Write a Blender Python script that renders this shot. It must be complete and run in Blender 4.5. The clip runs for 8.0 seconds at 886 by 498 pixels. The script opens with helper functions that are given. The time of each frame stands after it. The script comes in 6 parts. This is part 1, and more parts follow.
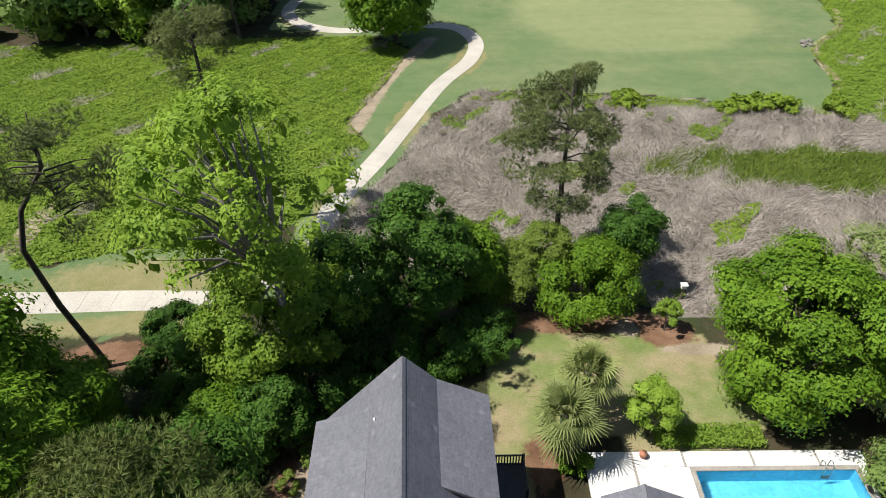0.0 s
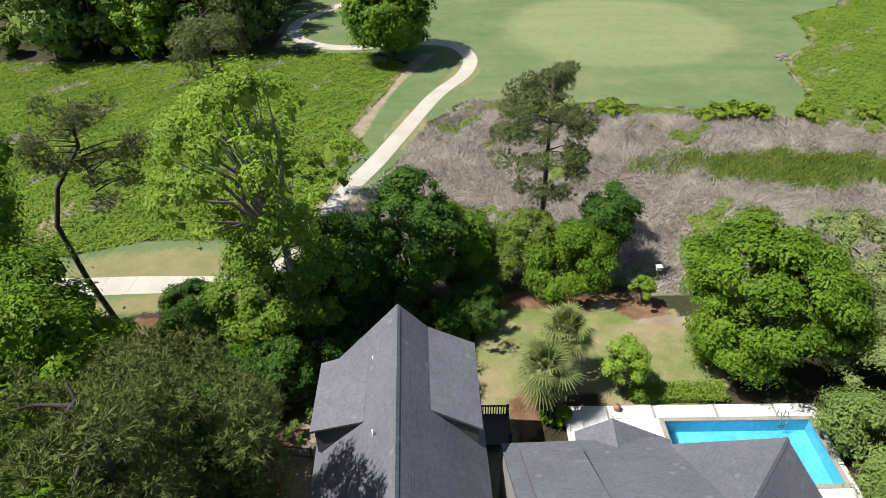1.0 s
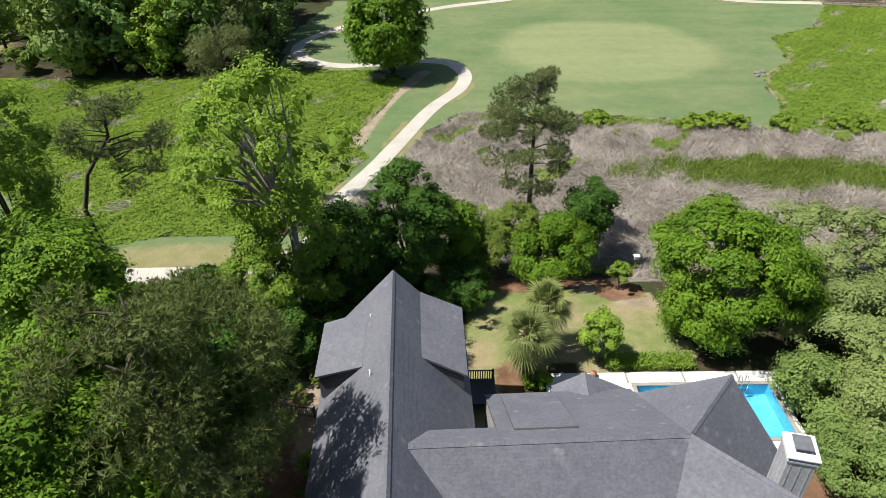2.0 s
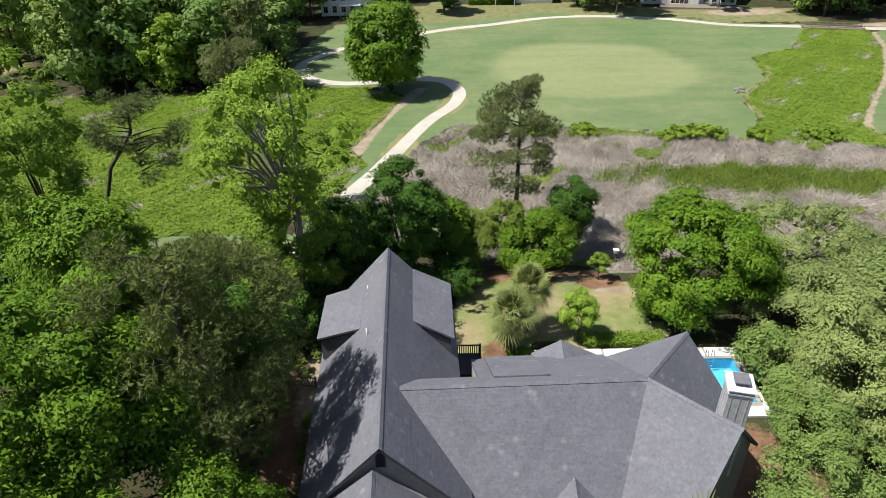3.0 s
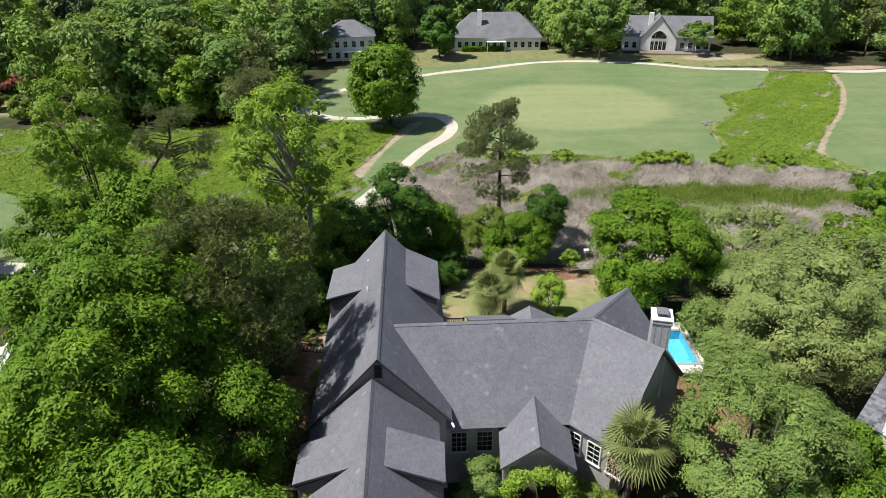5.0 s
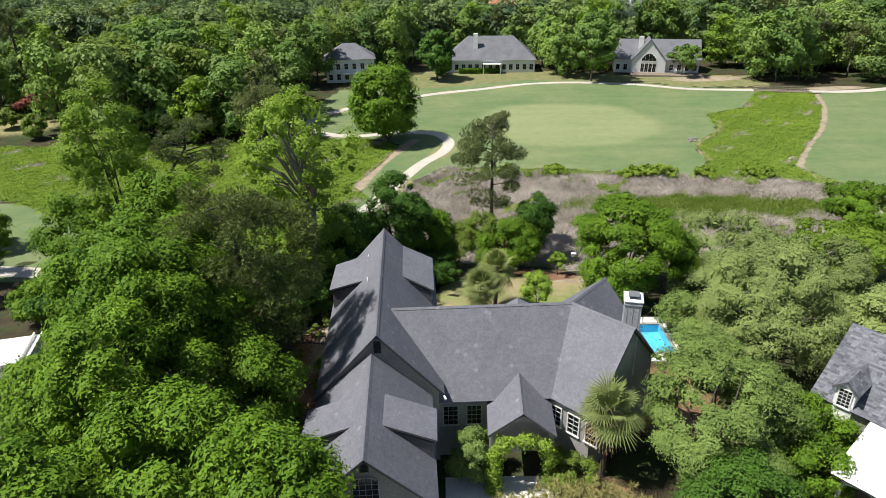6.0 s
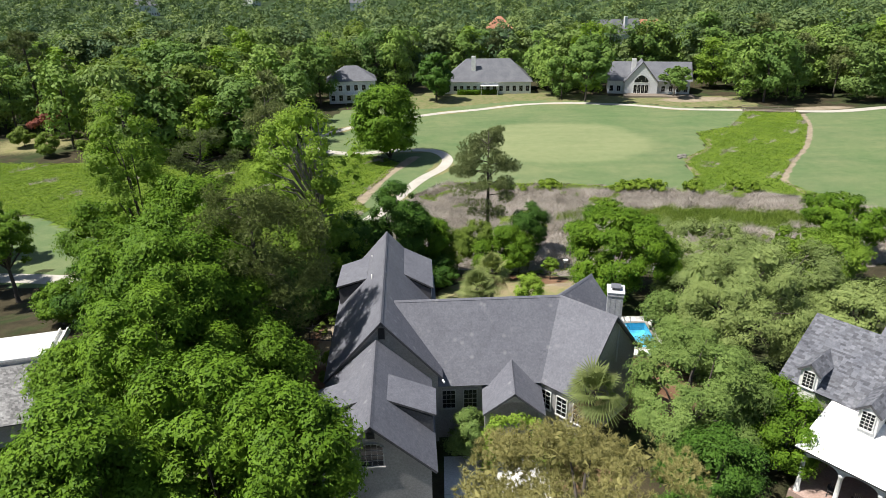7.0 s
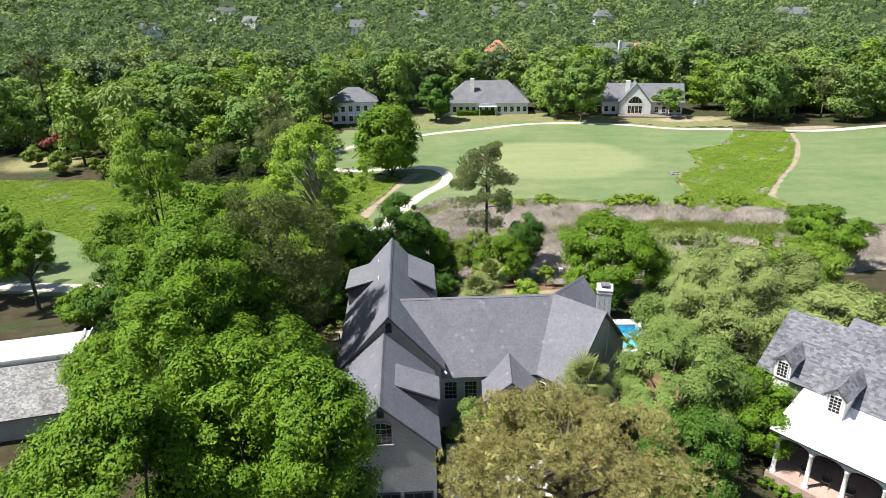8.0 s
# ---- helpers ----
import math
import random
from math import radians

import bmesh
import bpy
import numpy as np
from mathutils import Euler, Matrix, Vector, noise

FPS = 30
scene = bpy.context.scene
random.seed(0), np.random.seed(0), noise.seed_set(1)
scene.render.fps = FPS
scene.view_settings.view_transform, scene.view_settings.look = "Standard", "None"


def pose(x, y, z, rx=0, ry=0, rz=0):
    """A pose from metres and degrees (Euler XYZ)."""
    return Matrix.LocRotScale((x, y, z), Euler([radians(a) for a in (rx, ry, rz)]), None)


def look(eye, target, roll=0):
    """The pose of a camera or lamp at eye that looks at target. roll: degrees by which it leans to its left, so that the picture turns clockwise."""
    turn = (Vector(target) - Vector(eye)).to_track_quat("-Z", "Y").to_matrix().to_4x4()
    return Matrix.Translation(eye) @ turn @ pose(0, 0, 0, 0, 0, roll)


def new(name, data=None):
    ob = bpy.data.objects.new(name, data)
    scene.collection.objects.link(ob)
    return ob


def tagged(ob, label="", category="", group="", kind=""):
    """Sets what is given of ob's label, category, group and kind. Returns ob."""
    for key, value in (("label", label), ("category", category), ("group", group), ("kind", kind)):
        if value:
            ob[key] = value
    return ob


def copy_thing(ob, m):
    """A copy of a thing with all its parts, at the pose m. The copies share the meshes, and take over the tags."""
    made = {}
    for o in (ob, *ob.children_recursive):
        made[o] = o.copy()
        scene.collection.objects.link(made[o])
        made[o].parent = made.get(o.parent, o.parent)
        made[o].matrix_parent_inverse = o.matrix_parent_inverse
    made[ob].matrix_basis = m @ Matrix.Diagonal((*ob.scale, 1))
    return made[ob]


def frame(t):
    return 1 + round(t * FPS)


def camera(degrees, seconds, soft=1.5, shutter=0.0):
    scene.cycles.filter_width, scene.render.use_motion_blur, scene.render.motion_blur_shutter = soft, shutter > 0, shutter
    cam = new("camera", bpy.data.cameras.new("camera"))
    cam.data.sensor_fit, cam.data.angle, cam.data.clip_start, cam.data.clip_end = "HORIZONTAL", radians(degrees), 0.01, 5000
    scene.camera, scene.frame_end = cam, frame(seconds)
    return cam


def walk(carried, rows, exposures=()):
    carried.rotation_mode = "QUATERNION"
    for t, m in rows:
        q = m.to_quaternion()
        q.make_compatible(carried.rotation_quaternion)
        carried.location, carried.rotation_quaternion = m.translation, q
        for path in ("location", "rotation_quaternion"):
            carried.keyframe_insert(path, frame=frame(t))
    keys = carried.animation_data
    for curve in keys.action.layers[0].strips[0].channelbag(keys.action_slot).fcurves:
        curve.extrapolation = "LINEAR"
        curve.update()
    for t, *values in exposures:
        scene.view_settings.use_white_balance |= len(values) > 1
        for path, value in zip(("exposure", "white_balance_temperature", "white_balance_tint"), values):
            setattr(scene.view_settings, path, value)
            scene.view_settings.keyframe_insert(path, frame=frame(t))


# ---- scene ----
cam = camera(68.4, 8.0, soft=0.6)
METRES, EYE, TILT, LEAN, TURN = 45.0, 28.0, -38.0, 1.5, 0.0
ROWS = [
    (0.0, 0.0, 0.0, 0.0, 0.0, 0.0, -0.0),
    (0.5, 0.0056, -0.0534, -0.0439, -0.01, 1.21, 0.05),
    (1.0, 0.0125, -0.1056, -0.0871, -0.02, 2.37, 0.12),
    (1.5, 0.0194, -0.1584, -0.1295, -0.02, 3.54, 0.14),
    (3.0, 0.0411, -0.31, -0.2577, -0.12, 7.03, 0.15),
    (3.5, 0.0483, -0.3598, -0.2982, -0.14, 8.14, 0.19),
    (4.0, 0.0543, -0.4082, -0.3375, -0.15, 9.23, 0.18),
    (4.5, 0.0569, -0.4566, -0.3764, -0.18, 10.27, 0.18),
    (6.0, 0.0712, -0.5988, -0.492, -0.28, 13.36, 0.28),
    (6.5, 0.0723, -0.6456, -0.5292, -0.27, 14.36, 0.3),
    (7.0, 0.0719, -0.6872, -0.5626, -0.33, 15.34, 0.34),
    (7.5, 0.0689, -0.7302, -0.5955, -0.35, 16.32, 0.38),
    (8.0, 0.0645, -0.7735, -0.6276, -0.4, 17.24, 0.43),
]
# the whole path turned a little about a point over the yard
LEVEL = pose(5, 20, -3.5, -0.7, -0.6, 0) @ pose(-5, -20, 3.5)
walk(cam, [(t, LEVEL @ pose(0, 0, EYE, TILT, LEAN, TURN) @ pose(METRES * x, METRES * y, METRES * z, 90 + pitch, roll, yaw)) for t, x, y, z, yaw, pitch, roll in ROWS],
     [(0.0, 0.40), (3.0, 0.52), (6.3, 0.52), (7.0, 0.54), (7.5, 0.60), (8.0, 0.90)])

# ---- light ----
world = bpy.data.worlds.new("sky")
scene.world = world
world.use_nodes = True
wn = world.node_tree
sky = wn.nodes.new("ShaderNodeTexSky")
sky.sky_type, sky.sun_disc = "NISHITA", False
SUN_TO = Vector((-0.49, -0.09, 0.866)).normalized()
sky.sun_elevation = math.asin(SUN_TO.z)
sky.sun_rotation = math.atan2(SUN_TO.x, SUN_TO.y)
wn.links.new(sky.outputs[0], wn.nodes["Background"].inputs[0])
wn.nodes["Background"].inputs[1].default_value = 0.064
sun = new("sun", bpy.data.lights.new("sun", "SUN"))
sun.data.energy, sun.data.angle, sun.data.color = 5.0, radians(0.53), (1.0, 0.95, 0.87)
sun.matrix_world = look((0, 0, 60), Vector((0, 0, 60)) - SUN_TO)

# ---- materials ----


def nodes_of(name):
    m = bpy.data.materials.new(name)
    m.use_nodes = True
    nt = m.node_tree
    return m, nt, nt.nodes["Principled BSDF"]


def add(nt, kind, **vals):
    n = nt.nodes.new(kind)
    for key, v in vals.items():
        n.inputs[key].default_value = v
    return n


def mixc(nt, fac, a, b, mode="MIX"):
    n = nt.nodes.new("ShaderNodeMix")
    n.data_type, n.blend_type = "RGBA", mode
    for k, v in ((0, fac), (6, a), (7, b)):
        if isinstance(v, bpy.types.NodeSocket):
            nt.links.new(v, n.inputs[k])
        elif isinstance(v, (int, float)):
            n.inputs[k].default_value = v
        else:
            n.inputs[k].default_value = (*v, 1)
    return n.outputs[2]


def ramp(nt, src, lo, hi):
    n = add(nt, "ShaderNodeMapRange", **{"From Min": lo, "From Max": hi})
    n.clamp = True
    nt.links.new(src, n.inputs[0])
    return n.outputs[0]


def noise_of(nt, scale, detail=4.0, rough=0.6, vec=None):
    n = add(nt, "ShaderNodeTexNoise", Scale=scale, Detail=detail, Roughness=rough)
    if vec is None:
        tc = nt.nodes.new("ShaderNodeTexCoord")
        vec = tc.outputs["Object"]
    nt.links.new(vec, n.inputs["Vector"])
    return n.outputs[0]


def surf(name, c1, c2, scale=0.8, fine=9.0, rough=0.8, bump=0.25, metal=0.0, island=0.0, spec=0.5, stain=None, spots=None):
    """A weathered surface: broad patches between two colours, fine grain, and a tint per piece."""
    m, nt, p = nodes_of(name)
    a = ramp(nt, noise_of(nt, scale), 0.32, 0.68)
    col = mixc(nt, a, c1, c2)
    g = noise_of(nt, fine, 6.0, 0.7)
    col = mixc(nt, 0.55, col, mixc(nt, ramp(nt, g, 0.3, 0.7), (0.55, 0.55, 0.55), (1.35, 1.35, 1.35)), "MULTIPLY")
    if stain:
        s = ramp(nt, noise_of(nt, scale * 2.3, 5.0, 0.65), 0.60, 0.72)
        col = mixc(nt, s, col, stain)
    if spots:
        v = add(nt, "ShaderNodeTexVoronoi", Scale=0.8)
        nt.links.new(nt.nodes.new("ShaderNodeTexCoord").outputs["Object"], v.inputs["Vector"])
        f = ramp(nt, v.outputs["Distance"], 0.19, 0.06)
        col = mixc(nt, mixc(nt, 1.0, f, ramp(nt, noise_of(nt, 0.3, 3.0), 0.28, 0.5), "MULTIPLY"), col, spots)
    if island:
        geo = nt.nodes.new("ShaderNodeNewGeometry")
        r = ramp(nt, geo.outputs["Random Per Island"], 0, 1)
        col = mixc(nt, island, col, mixc(nt, r, (0.35, 0.35, 0.36), (1.75, 1.75, 1.75)), "MULTIPLY")
    nt.links.new(col, p.inputs["Base Color"])
    p.inputs["Roughness"].default_value, p.inputs["Metallic"].default_value = rough, metal
    p.inputs["Specular IOR Level"].default_value = spec
    if bump:
        b = add(nt, "ShaderNodeBump", Strength=bump, Distance=0.03)
        nt.links.new(g, b.inputs["Height"])
        nt.links.new(b.outputs[0], p.inputs["Normal"])
    return m


def leafy(name, dark, light, trans=0.32, rough=0.55, tint=0.25, patch=0.45):
    """Leaves: a tint per leaf, per patch and per plant, with light coming through."""
    m, nt, p = nodes_of(name)
    geo = nt.nodes.new("ShaderNodeNewGeometry")
    oi = nt.nodes.new("ShaderNodeObjectInfo")
    per = add(nt, "ShaderNodeMapRange", **{"To Min": 0.15, "To Max": 0.70})
    nt.links.new(geo.outputs["Random Per Island"], per.inputs[0])
    col = mixc(nt, per.outputs[0], dark, light)
    spots = ramp(nt, noise_of(nt, patch, 5.0), 0.35, 0.65)
    col = mixc(nt, spots, mixc(nt, 0.4, col, dark), mixc(nt, 0.5, col, light))
    col = mixc(nt, tint, col, mixc(nt, oi.outputs["Random"], (0.55, 0.62, 0.6), (1.5, 1.38, 1.2)), "MULTIPLY")
    nt.links.new(col, p.inputs["Base Color"])
    p.inputs["Roughness"].default_value = rough
    p.inputs["Specular IOR Level"].default_value = 0.10
    tr = nt.nodes.new("ShaderNodeBsdfTranslucent")
    nt.links.new(mixc(nt, 1.0, col, (1.25, 1.35, 0.75), "MULTIPLY"), tr.inputs[0])
    mx = nt.nodes.new("ShaderNodeMixShader")
    mx.inputs[0].default_value = trans * 0.75
    nt.links.new(p.outputs[0], mx.inputs[1])
    nt.links.new(tr.outputs[0], mx.inputs[2])
    nt.links.new(mx.outputs[0], nt.nodes["Material Output"].inputs[0])
    return m


M_SHINGLE = surf("asphalt_shingle", (0.124, 0.128, 0.154), (0.150, 0.155, 0.182), 0.35, 6.0, 0.75, 0.2, island=0.10, stain=(0.168, 0.173, 0.198), spots=(0.205, 0.21, 0.23))
M_SHINGLE_N = surf("mottled_shingle", (0.10, 0.105, 0.125), (0.145, 0.15, 0.17), 0.6, 6.0, 0.88, 0.3, island=0.6)
M_SHAKE = surf("weathered_shake", (0.15, 0.148, 0.148), (0.26, 0.258, 0.258), 0.6, 5.0, 0.9, 0.4, island=0.55)
M_ROOFDECK = surf("roof_edge", (0.07, 0.072, 0.08), (0.10, 0.10, 0.11), 1.0, 8.0, 0.85, 0.1)
M_WALL = surf("grey_painted_brick", (0.27, 0.265, 0.26), (0.33, 0.325, 0.315), 0.5, 7.0, 0.85, 0.35)
M_STACK = surf("pale_grey_stack_paint", (0.36, 0.365, 0.385), (0.44, 0.445, 0.465), 0.6, 6.0, 0.7, 0.2)
M_WHITE = surf("white_paint", (0.74, 0.74, 0.73), (0.82, 0.82, 0.80), 0.7, 4.0, 0.5, 0.08)
# window paint greyed to hold the shade of the south walls
M_FRAMESHADE = surf("shaded_window_paint", (0.34, 0.34, 0.34), (0.42, 0.42, 0.41), 0.7, 4.0, 0.5, 0.08)
M_FARWALL = surf("pale_siding", (0.62, 0.64, 0.66), (0.72, 0.73, 0.74), 0.3, 3.0, 0.6, 0.1)
M_TRIM = surf("dark_trim", (0.035, 0.036, 0.04), (0.05, 0.05, 0.055), 2.0, 8.0, 0.5, 0.1)
M_BARK = surf("bark", (0.05, 0.04, 0.033), (0.10, 0.085, 0.07), 2.0, 8.0, 0.95, 0.8)
M_PALEBARK = surf("pale_bark", (0.16, 0.15, 0.13), (0.26, 0.24, 0.21), 2.0, 8.0, 0.9, 0.5)
M_CONCRETE = surf("cart_path_concrete", (0.42, 0.395, 0.345), (0.52, 0.49, 0.43), 0.25, 6.0, 0.85, 0.2)
M_DECK = surf("pool_deck_concrete", (0.58, 0.58, 0.58), (0.68, 0.68, 0.67), 0.4, 6.0, 0.75, 0.15)
M_COPING = surf("coping", (0.27, 0.25, 0.22), (0.36, 0.335, 0.30), 1.0, 7.0, 0.8, 0.2)
M_POOL = surf("pool_plaster", (0.05, 0.33, 0.50), (0.09, 0.42, 0.59), 0.5, 3.0, 0.6, 0.0)
# brick darkened so that its colour carries the porch's shade
M_PORCHSHADE = surf("porch_shade_brick", (0.085, 0.05, 0.042), (0.12, 0.075, 0.06), 1.0, 7.0, 0.85, 0.3)
M_BRICK = surf("red_brick_floor", (0.36, 0.25, 0.21), (0.44, 0.33, 0.29), 1.0, 7.0, 0.85, 0.3)
M_STEEL = surf("steel", (0.55, 0.56, 0.57), (0.65, 0.66, 0.67), 2.0, 9.0, 0.25, 0.02, metal=1.0)
M_WOOD = surf("weathered_wood", (0.16, 0.13, 0.10), (0.25, 0.21, 0.17), 1.5, 9.0, 0.85, 0.3)
M_CLAY = surf("terracotta_roof", (0.40, 0.17, 0.10), (0.48, 0.23, 0.15), 0.8, 5.0, 0.85, 0.3)
M_GREYROOF = surf("grey_far_roof", (0.125, 0.13, 0.15), (0.17, 0.175, 0.195), 0.4, 3.0, 0.9, 0.2)

M_GLASS, _nt, _p = nodes_of("window_glass")
_p.inputs["Base Color"].default_value = (0.010, 0.012, 0.014, 1)
_p.inputs["Roughness"].default_value = 0.06
_p.inputs["Specular IOR Level"].default_value = 0.3
M_WATER, _nt, _p = nodes_of("pool_water")
_p.inputs["Base Color"].default_value = (0.80, 0.95, 1.0, 1)
_p.inputs["Roughness"].default_value = 0.03
_p.inputs["Transmission Weight"].default_value = 1.0
_p.inputs["IOR"].default_value = 1.33
_b = add(_nt, "ShaderNodeBump", Strength=0.25, Distance=0.03)
_nt.links.new(noise_of(_nt, 2.2, 3.0), _b.inputs["Height"])
_nt.links.new(_b.outputs[0], _p.inputs["Normal"])

L_OAK = leafy("oak_leaves", (0.042, 0.104, 0.009), (0.170, 0.290, 0.024), 0.13)
L_DARK = leafy("dark_leaves", (0.026, 0.070, 0.012), (0.090, 0.185, 0.026), 0.13)
L_MAPLE = leafy("maple_leaves", (0.090, 0.175, 0.020), (0.275, 0.395, 0.052), 0.3)
L_PALE = leafy("pale_leaves", (0.115, 0.165, 0.052), (0.290, 0.362, 0.125), 0.14)
L_LIVE = leafy("live_oak_leaves", (0.085, 0.145, 0.036), (0.230, 0.322, 0.090), 0.14)
# dark tones of these two leaf colours are lifted to brighten the woods
L_WOOD = leafy("woodland_leaves", (0.068, 0.134, 0.034), (0.168, 0.270, 0.066), 0.2, tint=0.5)
L_WOODLIGHT = leafy("light_woodland_leaves", (0.104, 0.190, 0.040), (0.240, 0.350, 0.082), 0.2, tint=0.5)
L_LIME = leafy("lime_leaves", (0.13, 0.235, 0.026), (0.31, 0.43, 0.070), 0.35)
L_OLIVE = leafy("olive_leaves", (0.085, 0.140, 0.022), (0.20, 0.27, 0.055), 0.3)
L_PINE = leafy("pine_needles", (0.088, 0.118, 0.046), (0.235, 0.272, 0.112), 0.22)
L_PINEDEEP = leafy("deep_olive_pine_needles", (0.058, 0.088, 0.024), (0.168, 0.205, 0.066), 0.2)
L_PINEBROWN = leafy("pollen_pine_needles", (0.165, 0.160, 0.056), (0.420, 0.385, 0.160), 0.22)
L_FROND = leafy("palm_fronds", (0.110, 0.150, 0.045), (0.30, 0.34, 0.13), 0.25, 0.5)
L_DRYFROND = leafy("dry_fronds", (0.20, 0.15, 0.08), (0.33, 0.26, 0.15), 0.2)
L_WEED = leafy("marsh_weed", (0.108, 0.188, 0.021), (0.258, 0.350, 0.049), 0.3, patch=0.13)
L_REED = leafy("dead_reeds", (0.22, 0.195, 0.178), (0.56, 0.515, 0.485), 0.15, 0.8, patch=0.3)
L_RED = leafy("red_leaves", (0.18, 0.06, 0.05), (0.34, 0.13, 0.10), 0.3)
L_MAUVE = leafy("azalea_leaves", (0.12, 0.05, 0.07), (0.26, 0.11, 0.15), 0.3)
# greyer, bluer leaf colours that carry distance haze over the far woods
L_FARHAZE = leafy("far_haze_leaves", (0.090, 0.145, 0.062), (0.165, 0.228, 0.100), 0.2)
_nt = L_FARHAZE.node_tree
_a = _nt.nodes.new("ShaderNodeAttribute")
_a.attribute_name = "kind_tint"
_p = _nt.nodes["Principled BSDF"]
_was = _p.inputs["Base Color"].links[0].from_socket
# tint per tree, from a hazy blue-green to a yellow-green
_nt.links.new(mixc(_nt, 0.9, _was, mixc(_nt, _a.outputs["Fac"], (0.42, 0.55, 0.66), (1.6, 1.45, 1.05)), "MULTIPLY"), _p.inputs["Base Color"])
# ---- building helpers ----


def part(name, data, material, parent=None, label=""):
    """One mesh object, from a bmesh or a mesh, under a thing or a part."""
    if isinstance(data, bmesh.types.BMesh):
        me = bpy.data.meshes.new(name)
        data.normal_update()
        data.to_mesh(me)
        data.free()
    else:
        me = data
    if material and not me.materials:
        me.materials.append(material)
    ob = new(name, me)
    ob.parent = parent
    if label:
        ob["label"] = label
    return ob


def empty(name, label, category, at=(0, 0, 0), rz=0.0, group=""):
    ob = new(name)
    ob.matrix_basis = pose(at[0], at[1], at[2], 0, 0, rz)
    return tagged(ob, label, category, group)


def box(bm, x0, x1, y0, y1, z0, z1):
    m = Matrix.LocRotScale(((x0 + x1) / 2, (y0 + y1) / 2, (z0 + z1) / 2), None, (x1 - x0, y1 - y0, z1 - z0))
    return bmesh.ops.create_cube(bm, size=1.0, matrix=m)["verts"]


def boxes(*dims):
    bm = bmesh.new()
    for d in dims:
        box(bm, *d)
    return bm


def bevelled(bm, w=0.02):
    bmesh.ops.bevel(bm, geom=bm.edges[:], offset=w, segments=1, affect="EDGES")
    return bm


def quads_mesh(name, q):
    """A mesh of loose quads from an array (n, 4, 3)."""
    n = len(q)
    me = bpy.data.meshes.new(name)
    me.vertices.add(n * 4)
    me.vertices.foreach_set("co", np.ascontiguousarray(q, dtype=np.float32).ravel())
    me.loops.add(n * 4)
    me.loops.foreach_set("vertex_index", np.arange(n * 4, dtype=np.int32))
    me.polygons.add(n)
    me.polygons.foreach_set("loop_start", np.arange(0, n * 4, 4, dtype=np.int32))
    me.update(calc_edges=True)
    return me


def leaf_mesh(name, tri, quads=None):
    """A mesh of loose leaves: triangles (n, 3, 3), and the larger inner leaves as quads (m, 4, 3)."""
    quads = np.zeros((0, 4, 3)) if quads is None else quads
    nt, nq = len(tri), len(quads)
    me = bpy.data.meshes.new(name)
    me.vertices.add(nt * 3 + nq * 4)
    me.vertices.foreach_set("co", np.concatenate([tri.reshape(-1, 3), quads.reshape(-1, 3)]).astype(np.float32).ravel())
    me.loops.add(nt * 3 + nq * 4)
    me.loops.foreach_set("vertex_index", np.arange(nt * 3 + nq * 4, dtype=np.int32))
    me.polygons.add(nt + nq)
    me.polygons.foreach_set("loop_start", np.concatenate([np.arange(nt) * 3, nt * 3 + np.arange(nq) * 4]).astype(np.int32))
    me.update(calc_edges=True)
    return me


def tubes_mesh(name, tubes, sides=7):
    """Tapered limbs: each tube is (points, radii)."""
    V, F = [], []
    for pts, rad in tubes:
        pts = [Vector(p) for p in pts]
        base = len(V)
        for k, p in enumerate(pts):
            d = (pts[min(k + 1, len(pts) - 1)] - pts[max(k - 1, 0)]).normalized()
            a = d.orthogonal().normalized()
            b = d.cross(a)
            for s in range(sides):
                w = 2 * math.pi * s / sides
                V.append(p + (a * math.cos(w) + b * math.sin(w)) * rad[k])
            if k:
                for s in range(sides):
                    s2 = (s + 1) % sides
                    o0, o1 = base + (k - 1) * sides, base + k * sides
                    F.append((o0 + s, o0 + s2, o1 + s2, o1 + s))
        F.append(tuple(base + (len(pts) - 1) * sides + s for s in range(sides)))
    me = bpy.data.meshes.new(name)
    me.from_pydata([tuple(v) for v in V], [], F)
    me.polygons.foreach_set("use_smooth", [True] * len(F))
    return me


def unit(v):
    return v / np.maximum(np.linalg.norm(v, axis=-1, keepdims=True), 1e-6)


def leaf_quads(rng, c, nrm, size, aspect=0.62):
    """Pointed leaves with centres c and rough normals nrm."""
    n = len(c)
    nrm = unit(nrm)
    t = unit(np.cross(nrm, unit(rng.normal(size=(n, 3)))))
    b = np.cross(nrm, t)
    s = (size * rng.uniform(0.65, 1.35, n))[:, None]
    fold = nrm * s * rng.uniform(-0.16, 0.16, (n, 1))
    return np.stack([c - t * s * 0.5, c + b * s * aspect * 0.5 + fold, c + t * s * 0.5, c - b * s * aspect * 0.5 + fold], axis=1)


def clumps_of(rng, centre, rad, n, low=-0.35):
    """Clump centres in the outer part of a crown, more of them on top."""
    d = unit(rng.normal(size=(n * 3, 3)))
    d = d[d[:, 2] > low][:n]
    r = rng.uniform(0.52, 0.92, (len(d), 1))
    return np.array(centre) + d * r * np.array(rad)


